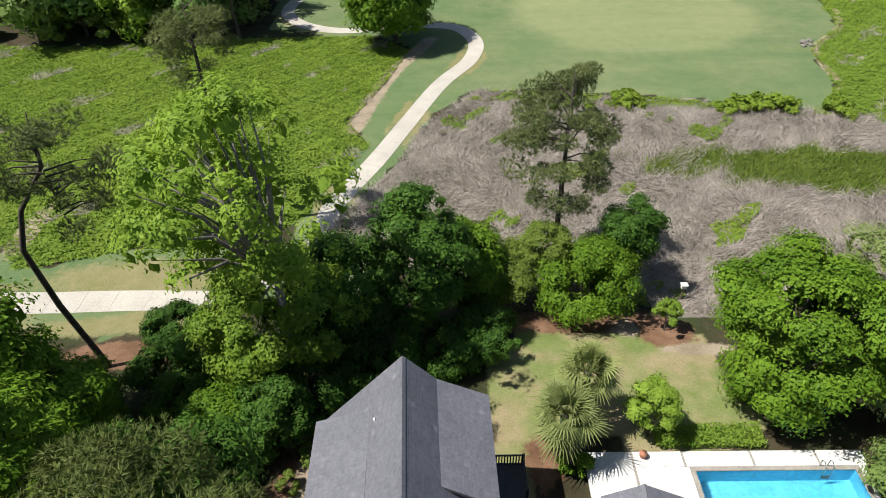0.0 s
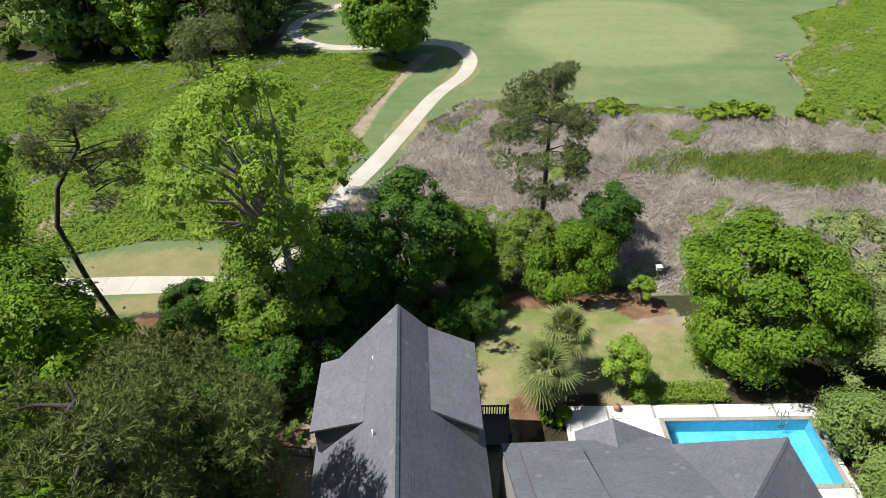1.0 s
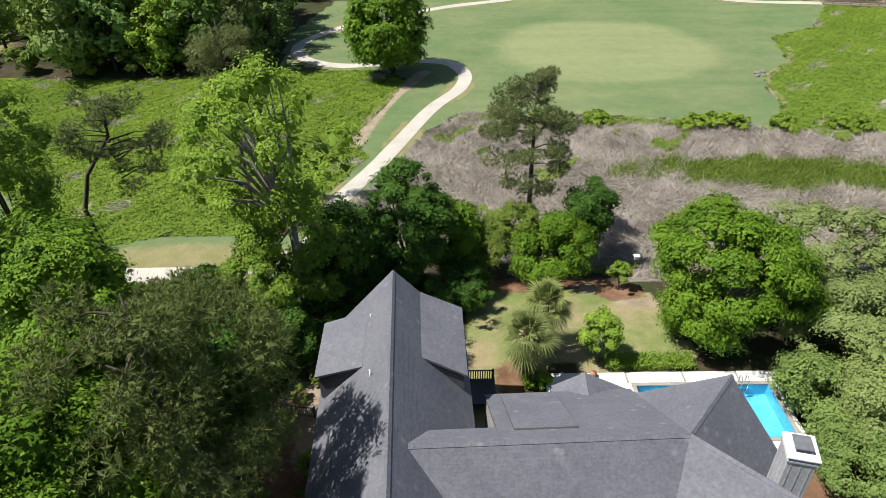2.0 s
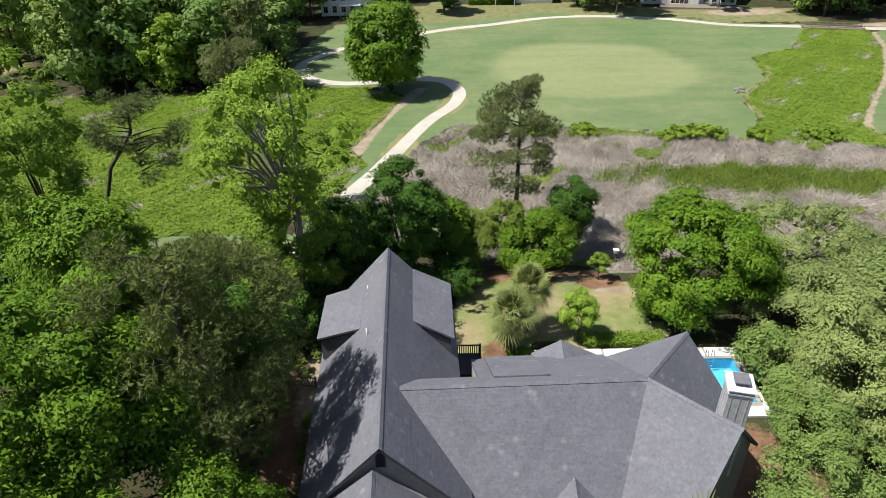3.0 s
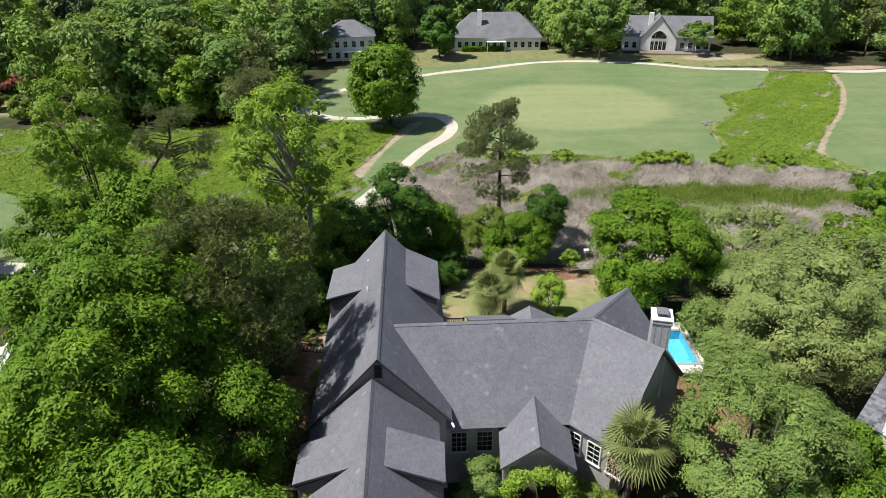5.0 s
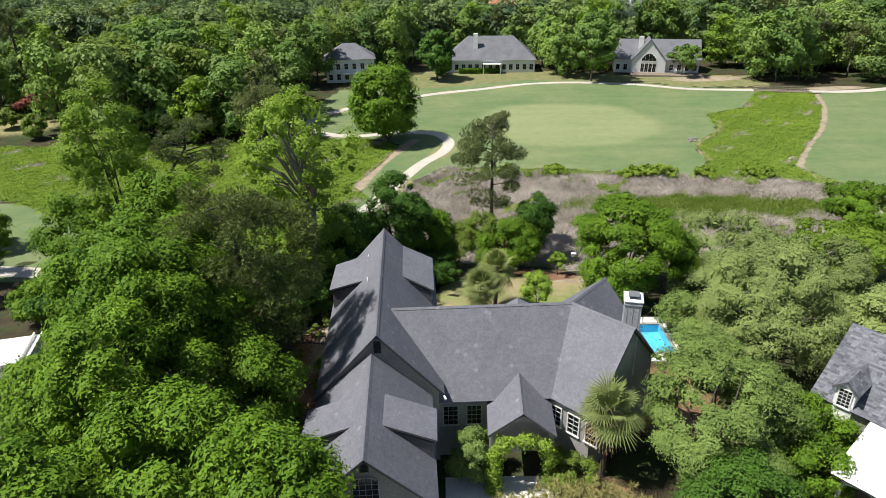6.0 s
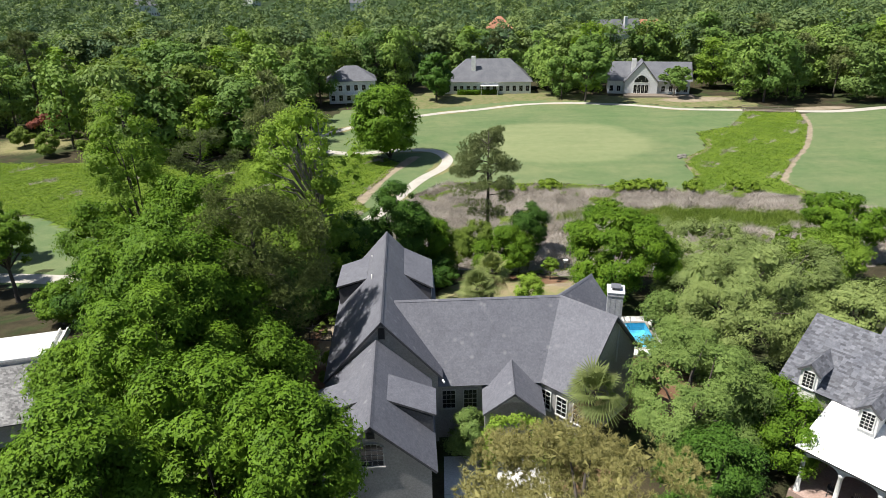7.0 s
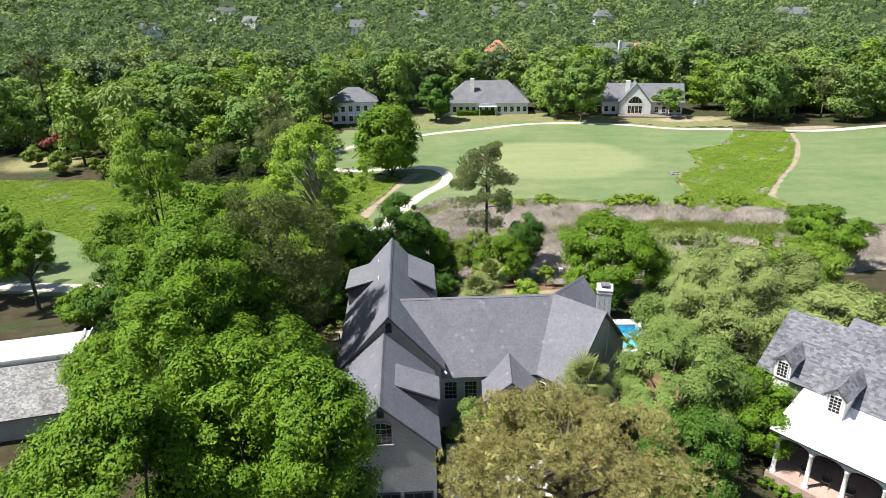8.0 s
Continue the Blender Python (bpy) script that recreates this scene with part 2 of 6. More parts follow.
def lobed(rng, centre, rad, n, low, nlobe):
    """Clump centres on the skins of a few overlapping lobes, so that the outline is uneven."""
    ld = unit(rng.normal(size=(nlobe, 3))) * rng.uniform(0.3, 0.52, (nlobe, 1))
    lr = rng.uniform(0.46, 0.66, nlobe)
    ld[0], lr[0] = (0, 0, 0.1), 0.7
    out = []
    while len(out) < n:
        k = rng.integers(0, nlobe)
        d = unit(rng.normal(size=3))
        if d[2] < low:
            continue
        q = ld[k] + d * lr[k] * rng.uniform(0.82, 1.0)
        deep = (np.linalg.norm(ld - q, axis=1) < lr * 0.78).any()
        if (deep and rng.random() < 0.9) or q[2] < -0.98:
            continue
        out.append(q)
    return np.array(centre) + np.array(out) * np.array(rad)


def leaf_tris(rng, c, nrm, size):
    """Small pointed leaf sprays with centres c and rough normals nrm."""
    n = len(c)
    nrm = unit(nrm)
    t = unit(np.cross(nrm, unit(rng.normal(size=(n, 3)))))
    b = np.cross(nrm, t)
    s = (size * rng.uniform(0.6, 1.4, n))[:, None]
    w = s * rng.uniform(0.24, 0.42, (n, 1))
    return np.stack([c - t * s * 0.45 + b * w, c - t * s * 0.45 - b * w, c + t * s * 0.75], axis=1)


def crown_leaves(rng, centre, rad, nclump, nleaf, size, low=-0.35, clump=0.34, flat=0.7, sparse=0.0, nlobe=7, core=16):
    """A crown of billows: each clump is a dome of leaf sprays over a few larger inner leaves."""
    cc = lobed(rng, centre, rad, nclump, low, nlobe)
    rmean = (rad[0] + rad[1] + rad[2]) / 3
    cr = rmean * clump * rng.uniform(0.5, 1.4, len(cc))
    out = unit((cc - np.array(centre)) / np.array(rad) + np.array((0, 0, 0.35)))
    pick = rng.choice(len(cc), nleaf, p=cr ** 2 / (cr ** 2).sum())
    d = unit(rng.normal(size=(nleaf, 3)) * 0.9 + out[pick] * 0.6 + np.array((0, 0, 0.75)))
    rr = np.clip(0.96 + 0.17 * rng.normal(size=(nleaf, 1)), 0.35, 1.9) * (1 - 0.5 * sparse * rng.random((nleaf, 1)))
    # small bumps on each clump
    rr = rr * (1 + 0.16 * np.sin(d @ np.array((7.0, 3.0, 2.0)) + pick * 1.7)[:, None] * np.sin(d @ np.array((-2.0, 6.0, 4.0)) + pick)[:, None])
    p = cc[pick] + d * rr * cr[pick][:, None] * np.array((1, 1, flat))
    nrm = d * 0.95 + out[pick] * 0.35 + np.array((0, 0, 0.1)) + rng.normal(size=(nleaf, 3)) * 0.34
    tri = leaf_tris(rng, p, nrm, size)
    n = int(core * (1 - sparse)) * len(cc)
    k = np.arange(n) % len(cc)
    d = unit(rng.normal(size=(n, 3)) + out[k] * 0.5)
    inner = leaf_quads(rng, cc[k] + d * (cr[k] * 0.58)[:, None] * np.array((1, 1, flat)) - out[k] * (cr[k] * 0.2)[:, None], d + rng.normal(size=(n, 3)) * 0.35, 0.55 * cr[k] + 0.1, 0.75)
    return tri, inner, cc


def needle_tris(rng, c, out, n_per, length, width):
    n = len(c)
    cc = np.repeat(c, n_per, axis=0)
    oo = np.repeat(unit(out), n_per, axis=0)
    d = unit(oo * 0.7 + rng.normal(size=(n * n_per, 3)) * 0.75)
    ln = (length * rng.uniform(0.7, 1.25, n * n_per))[:, None]
    side = unit(np.cross(d, oo + rng.normal(size=d.shape) * 0.35)) * width
    return np.stack([cc - side * 0.5, cc + d * ln, cc + side * 0.5], axis=1)


def limbs_to(rng, base, fork, targets, r0, lean=(0, 0)):
    """A trunk to the fork and limbs on to the clumps."""
    base, fork = Vector(base), Vector(fork)
    mid = base.lerp(fork, 0.5) + Vector((rng.normal() * 0.12, rng.normal() * 0.12, 0))
    tubes = [([base - Vector((0, 0, 0.3)), base + Vector((0, 0, 0.4)), mid, fork], [r0 * 1.5, r0 * 1.05, r0 * 0.85, r0 * 0.65])]
    for t in targets:
        t = Vector(t)
        m = fork.lerp(t, 0.5) + Vector((rng.normal() * 0.3, rng.normal() * 0.3, 0.12 * (t - fork).length))
        tubes.append(([fork - Vector((0, 0, 0.3)), m, t], [r0 * 0.5, r0 * 0.28, r0 * 0.07]))
    return tubes


def broadleaf(name, label, x, y, top, rx, leaf, bottom=None, ry=None, nclump=60, nleaf=9000, size=0.36, seed=1, bark=None, nlobe=7,
              trunk=0.28, sparse=0.0, category="tree", clump=0.22, cx=0.0, cy=0.0, limbs=10, forkz=None, flat=0.7, group=""):
    """A tree or shrub with trunk, limbs and a crown of leaves, from its crown's top, reach and lower edge."""
    rng = np.random.default_rng(seed)
    if y < 48:
        size, nleaf, nclump, clump = size * (0.54 if y < 14 else 0.62), int(nleaf * (2.1 if y < 14 else 1.6)), int(nclump * 1.2), clump * 0.86
    if rx < 4.6:
        clump, nclump = clump * 1.4, int(nclump * 1.3)
    g = gz(x, y)
    h = top - g
    if bottom is None:
        bottom = g + 0.22 * h
    ob = empty(name, label, category, (x, y, g), 0, group)
    cz, rz = (top + bottom) / 2 - g, (top - bottom) / 2
    tri, inner, cc = crown_leaves(rng, (cx, cy, cz), (rx, ry or rx, rz), nclump, int(nleaf * (1.8 - 1.5 * sparse)), size * (1 - 0.25 * sparse), clump=clump, sparse=sparse, low=-0.75, flat=flat, nlobe=nlobe)
    fz = (forkz - g) if forkz is not None else max(0.35, bottom - g + 0.25 * rz)
    pick = cc[rng.permutation(len(cc))[:limbs]]
    part("trunk", tubes_mesh("trunk", limbs_to(rng, (0, 0, 0), (cx * 0.4, cy * 0.4, fz), pick, trunk)), bark or M_BARK, ob)
    part("crown", leaf_mesh("crown", tri, inner), leaf, ob)
    return ob


def pine(name, label, x, y, top, rx, bottom, leaf=None, seed=1, ntuft=2600, trunk=0.24, needle=0.30, width=0.032, nclump=34, per=9,
         tx=0.0, ty=0.0, clump=0.2, category="tree", bow=0.0):
    """A tall pine: a bare trunk and flat pads of needle tufts on its limbs."""
    rng = np.random.default_rng(seed)
    g = gz(x, y)
    ob = empty(name, label, category, (x, y, g))
    cz, rz = (top + bottom) / 2 - g, (top - bottom) / 2
    cc = lobed(rng, (tx, ty, cz), (rx, rx, rz), nclump, -0.7, 13)
    cr = rx * clump * 0.92 * rng.uniform(0.7, 1.35, len(cc))
    pick = rng.integers(0, len(cc), ntuft)
    d = unit(rng.normal(size=(ntuft, 3)) + np.array((0, 0, 0.3)))
    p = cc[pick] + d * (rng.uniform(0.45, 1.0, (ntuft, 1)) ** 0.5) * cr[pick][:, None] * np.array((1, 1, 0.62))
    tri = needle_tris(rng, p, d + np.array((0, 0, 0.35)), int(per * 1.3), needle * 1.1, width * 1.5)
    k = np.arange(nclump * 14) % len(cc)
    dk = unit(rng.normal(size=(len(k), 3)))
    inner = leaf_quads(rng, cc[k] + dk * (cr[k] * 0.45)[:, None] * np.array((1, 1, 0.5)), dk + np.array((0, 0, 0.8)), 0.4 * cr[k], 0.35)
    tip = Vector((tx, ty, top - g - 0.6))
    tubes = [([(0, 0, -0.3), (0, 0, 0.5), (bow * 0.55, 0, cz * 0.36), (tx * 0.2 + bow, ty * 0.2, cz * 0.64),
               (tx * 0.45 + bow * 0.75, ty * 0.45, cz * 0.82), (tx * 0.8, ty * 0.8, cz), tip],
              [trunk * 1.3, trunk, trunk * 0.88, trunk * 0.78, trunk * 0.65, trunk * 0.5, trunk * 0.12])]
    for c in cc[: min(22, nclump)]:
        s = Vector((tx * 0.8, ty * 0.8, max(cz - rz * 0.95, min(c[2] - 0.5, top - g - 1.5))))
        c = Vector(c)
        tubes.append(([s, s.lerp(c, 0.5) + Vector((0, 0, 0.25)), c], [trunk * 0.28, trunk * 0.16, trunk * 0.05]))
    part("trunk", tubes_mesh("trunk", tubes), M_BARK, ob)
    part("crown", leaf_mesh("crown", tri, inner), leaf or L_PINE, ob)
    return ob


def palm(label, x, y, crown_z, r=2.1, seed=1, nfrond=30, trunk=0.24, name="palm_tree"):
    """A fan palm: a stout trunk, and fans of folded blades on arching stalks."""
    rng = np.random.default_rng(seed)
    g = gz(x, y)
    h = crown_z - g
    ob = empty(name, label, "palm", (x, y, g))
    part("trunk", tubes_mesh("trunk", [([(0, 0, -0.2), (0, 0, 0.3), (0.05, 0, h * 0.6), (0, 0, h)], [trunk * 1.25, trunk, trunk * 0.95, trunk * 1.1])], 10), M_BARK, ob)
    for dry in (False, True):
        Q, stalks = [], []
        n = 10 if dry else nfrond
        for k in range(n):
            az = k * 2.39996 + rng.uniform(-0.2, 0.2)
            el = rng.uniform(-1.15, -0.75) if dry else 1.45 - 2.0 * (k / n) + rng.uniform(-0.15, 0.15)
            d = np.array((math.cos(az) * math.cos(el), math.sin(az) * math.cos(el), math.sin(el)))
            ln = r * rng.uniform(0.32, 0.62)
            hub = np.array((0, 0, h)) + d * ln + np.array((0, 0, -0.10 * ln))
            stalks.append(([(0, 0, h - 0.1), tuple(np.array((0, 0, h)) + d * ln * 0.55 + np.array((0, 0, 0.08))), tuple(hub)], [0.035, 0.025, 0.018]))
            side = unit(np.cross(d, np.array((0, 0, 1.0))))
            upv = np.cross(side, d)
            nb = 19
            fs, sag = rng.uniform(0.5, 0.78), rng.uniform(0.08, 0.42)
            upv = unit(upv + side * rng.uniform(-0.5, 0.5))
            for j in range(nb):
                a = (j / (nb - 1) - 0.5) * 3.3
                bd = unit(d * math.cos(a) + side * math.sin(a) + upv * 0.10 * math.cos(a))
                bl = r * fs * (0.72 + 0.28 * math.cos(a * 0.7)) * rng.uniform(0.85, 1.1)
                w = np.cross(bd, upv) * 0.055
                m = hub + bd * bl * 0.55 + upv * 0.02
                e = hub + bd * bl + np.array((0, 0, -sag * bl))
                Q.append((m - w, m + w, e + w * 0.25, e - w * 0.25))
                Q.append((hub - w * 0.2, hub + w * 0.2, m + w, m - w))
        part("dry_fronds" if dry else "fronds", quads_mesh("fronds", np.array(Q)), L_DRYFROND if dry else L_FROND, ob, "hanging tan dead fronds" if dry else "")
        if not dry:
            part("stalks", tubes_mesh("stalks", stalks, 4), L_FROND, ob)
    return ob


# ---- ground ----


def smooth(a, b, v):
    t = np.clip((np.asarray(v, dtype=float) - a) / (b - a), 0, 1)
    return t * t * (3 - 2 * t)


POOL = (15.25, 25.45, 18.9, 24.05)


def ground_height(x, y):
    x, y = np.asarray(x, dtype=float), np.asarray(y, dtype=float)
    low = smooth(31, 49, y + 0.25 * np.clip(-x - 14, 0, 40))
    z = -9.4 - (3.05 - 0.008 * np.clip(x, -60, 130)) * low
    z = z + 0.12 * np.sin(x * 0.21 + 1.0) * np.sin(y * 0.17) * low
    z = z + 0.45 * np.exp(-(((x - 32) / 24) ** 2 + ((y - 118) / 22) ** 2))
    z = z + 30.0 * smooth(800, 3000, y)
    inpool = (x > POOL[0] - 0.75) & (x < POOL[1] + 0.75) & (y > POOL[2] - 0.75) & (y < POOL[3] + 0.75)
    return np.where(inpool, -12.5, z)


def gz(x, y):
    return float(ground_height(x, y))


def inside(px, py, poly):
    """Points inside a polygon, arrays in, booleans out."""
    res = np.zeros(px.shape, dtype=bool)
    n = len(poly)
    for i in range(n):
        (x1, y1), (x2, y2) = poly[i], poly[(i + 1) % n]
        hit = ((y1 > py) != (y2 > py)) & (px < (x2 - x1) * (py - y1) / (y2 - y1 + 1e-9) + x1)
        res ^= hit
    return res


FAIRWAY = [(-13.4, 78.3), (-10.3, 72.1), (-7.2, 70), (-4.1, 77.8), (3.6, 87.5), (19.6, 85.7), (38.1, 81.9), (49.4, 79.3), (54.1, 86.5), (56.1, 98.9), (64.9, 108.7), (68, 123.6), (79.3, 129.8),
           (90.6, 147.3), (76.2, 156.6), (58.7, 164.8), (30.9, 173), (0, 162.7), (-26.8, 164.8), (-34, 133.9), (-30.9, 113.3), (-12.4, 109.7), (-5.2, 102), (-9.3, 90.6)]
FAIRWAY_EAST = [(73.1, 68), (69.5, 83.4), (87.5, 108.2), (98.4, 127.7), (104, 142.1), (128.8, 146.3), (236.9, 144.2), (236.9, 51.5), (113.3, 51.5)]
FAIRWAY_WEST = [(-150, 49), (-56, 49.5), (-45, 43), (-30, 38.6), (-21, 41), (-8, 45), (-8, 51.5), (-21, 51.5), (-32, 52), (-43, 49), (-53, 60), (-70, 72), (-84, 78), (-150, 84)]
WEEDS_WEST = [(-150, 84), (-84, 78), (-70, 72), (-53, 60), (-43, 49), (-31.9, 52), (-20.6, 51.5), (-15.5, 57.7), (-10.3, 72.1), (-13.4, 78.3), (-9.3, 90.6), (-6.2, 102), (-13.4, 109.2), (-33, 109.2), (-61.8, 107.1), (-144.2, 113.3)]
WEEDS_STRIP = [(49.4, 79.3), (54.1, 86.5), (56.1, 98.9), (64.9, 108.7), (68, 123.6), (79.3, 129.8), (90.6, 147.3), (104, 143.2), (98.4, 127.7), (87.5, 108.2), (69.5, 83.4), (73.1, 72.1), (61.8, 76.2)]
REEDS = [(-13.4, 53.6), (-6.2, 68), (-3.1, 77.2), (4.1, 87), (19.6, 85), (38.1, 81.2), (49.4, 78.8), (61.8, 76.2), (74.2, 70), (87.5, 53.6), (61.8, 41.2), (30.9, 41.2), (20.6, 39.7), (8.2, 44.3), (-4.1, 47.4)]
LAWN = [(1.5, 14), (1.5, 30), (3.5, 36), (6, 38.2), (12, 38.6), (19.5, 36.5), (21, 27), (19, 25.4), (8, 25.4), (5.5, 24)]
HOMES_LAWN = [(-4.1, 156.6), (14.4, 162.7), (30.9, 170), (57.7, 165.8), (76.2, 156.6), (97.9, 152.4), (97.9, 171), (63.9, 175.1), (37.1, 187.5), (4.1, 191.6), (-14.4, 181.3)]

cart_way = [(-22.7, 43.9), (-16.5, 47.4), (-13.6, 53.6), (-12.8, 59.1), (-9.1, 68), (-5.8, 77.4), (-1.3, 89.5), (3.3, 98.4), (4.3, 106.1), (0.8, 112.3), (-7.2, 113.6), (-15.1, 112.1),
            (-21.1, 112.7), (-26.8, 116.4), (-29.7, 122.6), (-28.3, 130.8), (-21.6, 140.1), (-10.3, 147.8), (-2.9, 152.6), (12.9, 159.5), (29.7, 165.8), (44.3, 166.2), (58, 161.9), (73.6, 153.5), (90.5, 149.1)]
west_way = [(-113.3, 51.5), (-72.1, 47.9), (-53.6, 45.7), (-41.6, 44.5), (-31.2, 44.2), (-22.7, 43.9)]
east_way = [(104.2, 145.4), (116.4, 144.5), (144.2, 150.4), (180.2, 154.5)]


def spline(pts, step=0.8):
    """A smooth line through the points."""
    P = [np.array(p, dtype=float) for p in pts]
    P = [2 * P[0] - P[1]] + P + [2 * P[-1] - P[-2]]
    out = []
    for i in range(1, len(P) - 2):
        n = max(2, int(np.linalg.norm(P[i + 1] - P[i]) / step))
        for k in range(n):
            t = k / n
            a, b, c, d = P[i - 1], P[i], P[i + 1], P[i + 2]
            out.append(0.5 * (2 * b + (c - a) * t + (2 * a - 5 * b + 4 * c - d) * t * t + (3 * b - a - 3 * c + d) * t ** 3))
    out.append(P[-2])
    return np.array(out)


def axis_steps(lo, hi, step, far):
    """Even steps in the middle and growing ones out to the horizon."""
    mid = list(np.arange(lo, hi + 1e-6, step))
    for sgn, start in ((-1, lo), (1, hi)):
        d, v = step, start
        ext = []
        while abs(v) < far:
            d *= 1.22
            v += sgn * d
            ext.append(v)
        mid = ext[::-1] + mid if sgn < 0 else mid + ext
    return np.array(mid)


def near_line(px, py, pts, w):
    """The distance to a line."""
    best = np.full(px.shape, 1e9)
    for a, b in zip(pts[:-1], pts[1:]):
        d = b - a
        t = np.clip(((px - a[0]) * d[0] + (py - a[1]) * d[1]) / (d @ d + 1e-9), 0, 1)
        best = np.minimum(best, (px - a[0] - t * d[0]) ** 2 + (py - a[1] - t * d[1]) ** 2)
    return np.sqrt(best)


def wob(x, y, f, s):
    return np.sin(x * f + s) * np.cos(y * f * 1.13 + s * 2.1) + 0.5 * np.sin(x * f * 2.3 - y * f * 1.9 + s)


def olive_zone(x, y):
    """The wet grassy swale between the reeds."""
    a = np.hypot((x - 47) / 22, (y - 64 + 0.11 * (x - 47)) / 4.4)
    return a + 0.2 * wob(x, y, 0.5, 2.0)


def build_ground():
    xs, ys = axis_steps(-62, 110, 1.25, 4200), axis_steps(-10, 172, 1.25, 4200)
    X, Y = np.meshgrid(xs, ys)
    Z = ground_height(X, Y)
    nx, ny = len(xs), len(ys)
    me = bpy.data.meshes.new("ground")
    me.vertices.add(nx * ny)
    me.vertices.foreach_set("co", np.stack([X, Y, Z], -1).astype(np.float32).ravel())
    idx = np.arange(nx * ny).reshape(ny, nx)
    f = np.stack([idx[:-1, :-1], idx[:-1, 1:], idx[1:, 1:], idx[1:, :-1]], -1).reshape(-1, 4)
    me.loops.add(f.size)
    me.loops.foreach_set("vertex_index", f.ravel().astype(np.int32))
    me.polygons.add(len(f))
    me.polygons.foreach_set("loop_start", np.arange(0, f.size, 4, dtype=np.int32))
    me.polygons.foreach_set("use_smooth", np.ones(len(f), dtype=bool))
    me.update(calc_edges=True)
    wx, wy = X + 0.7 * wob(X, Y, 0.55, 1.0), Y + 0.7 * wob(X, Y, 0.6, 2.0)
    gx, gy = (X - 32.4) / 22.5, (Y - 118.5) / 21.5
    ways = [spline(cart_way, 3), spline(west_way, 3)]
    dway = np.minimum(near_line(X, Y, ways[0][::1], 1), near_line(X, Y, ways[1], 1))
    def ell(cx, cy, rx, ry):
        return np.clip(1.5 - np.hypot((X - cx) / rx, (Y - cy) / ry), 0, 1)

    def strip(pts, w):
        return np.clip(1.5 - near_line(X, Y, spline(pts, 3), 1) / w, 0, 1)

    def most(*a):
        return np.maximum.reduce(a)

    zones = {
        "mown": inside(X, Y, FAIRWAY) | inside(X, Y, FAIRWAY_EAST) | inside(X, Y, FAIRWAY_WEST) | (dway < 2.6),
        "green": 1 - smooth(0.82, 1.06, np.hypot(gx, gy) + 0.05 * wob(X, Y, 0.12, 3.0)),
        "weed": inside(wx, wy, WEEDS_WEST) | inside(wx, wy, WEEDS_STRIP),
        "reed": inside(wx, wy, REEDS),
        "lawn": inside(wx, wy, LAWN),
        "dry": inside(wx, wy, HOMES_LAWN),
        "straw": most(ell(17, 37.3, 2.4, 2.2), ell(10, 39, 7, 1.8), ell(-10.2, 18, 2.2, 8), ell(5.6, 25, 1.3, 2.2), ell(22, 12, 5, 5), ell(-27, 36, 6, 2), ell(13.5, 1.0, 3, 2)),
        "sand": most(ell(19, 35.0, 3.0, 0.9), ell(14, 37.8, 1.2, 1.3), ell(-41, 121, 6, 7), ell(84, 167, 11, 4), ell(113, 149, 9, 2.5), ell(-44.8, 55.6, 1.3, 5), ell(-9.6, 21.4, 1.1, 5.0),
                     strip([(-12.6, 76.2), (-10.8, 85.5), (-8.2, 94.8), (-5.2, 102), (-3.1, 107.1)], 1.2), strip([(72.1, 72.1), (70, 81.4), (78.8, 95.8), (88.6, 109.2), (98.9, 127.7), (104, 141.1)], 0.6),
                     strip([(54.6, 84.5), (55.8, 92.7), (57.3, 99.9), (65.3, 108.2), (68, 116.4)], 0.5)),
        "verge": np.maximum(np.clip(1.5 - np.abs(dway - 1.75) / 0.6, 0, 1) * (0.55 + 0.45 * np.sin(X * 0.3 + Y * 0.2)), 0.75 * most(ell(-29, 47.5, 13, 3.2), ell(-29, 40.5, 12, 1.8), ell(-104, 128, 13, 11))),
        "floor": smooth(200, 230, Y) * 1.0,
        "olive": np.clip(2.0 - 1.5 * olive_zone(X, Y), 0, 1),
    }
    for key, v in zones.items():
        at = me.attributes.new(key, "FLOAT", "POINT")
        at.data.foreach_set("value", v.astype(np.float32).ravel())
    m, nt, p = nodes_of("ground_cover")

    def zone(key, fuzz=0.25):
        a = nt.nodes.new("ShaderNodeAttribute")
        a.attribute_name = key
        add_n = nt.nodes.new("ShaderNodeMath")
        add_n.operation = "ADD"
        nt.links.new(a.outputs["Fac"], add_n.inputs[0])
        sc = nt.nodes.new("ShaderNodeMath")
        sc.operation = "MULTIPLY_ADD"
        nt.links.new(n1, sc.inputs[0])
        sc.inputs[1].default_value, sc.inputs[2].default_value = fuzz * 2, -fuzz
        nt.links.new(sc.outputs[0], add_n.inputs[1])
        return ramp(nt, add_n.outputs[0], 0.38, 0.62)

    n1 = noise_of(nt, 1.7, 6.0, 0.7)
    big = ramp(nt, noise_of(nt, 0.07, 4.0), 0.35, 0.65)
    midn = ramp(nt, noise_of(nt, 0.5, 5.0, 0.65), 0.34, 0.66)
    fine = ramp(nt, noise_of(nt, 7.0, 6.0, 0.75), 0.28, 0.72)
    two = lambda c1, c2, f=midn: mixc(nt, f, c1, c2)
    col = two((0.038, 0.034, 0.019), (0.070, 0.058, 0.034))
    col = mixc(nt, ramp(nt, noise_of(nt, 0.13, 5.0), 0.45, 0.6), col, two((0.030, 0.046, 0.016), (0.052, 0.070, 0.025)))
    col = mixc(nt, zone("floor"), col, two((0.022, 0.042, 0.013), (0.040, 0.066, 0.020)))
    col = mixc(nt, zone("dry"), col, two((0.125, 0.165, 0.055), (0.24, 0.21, 0.115)))
    col = mixc(nt, zone("reed"), col, two((0.16, 0.142, 0.120), (0.29, 0.262, 0.235)))
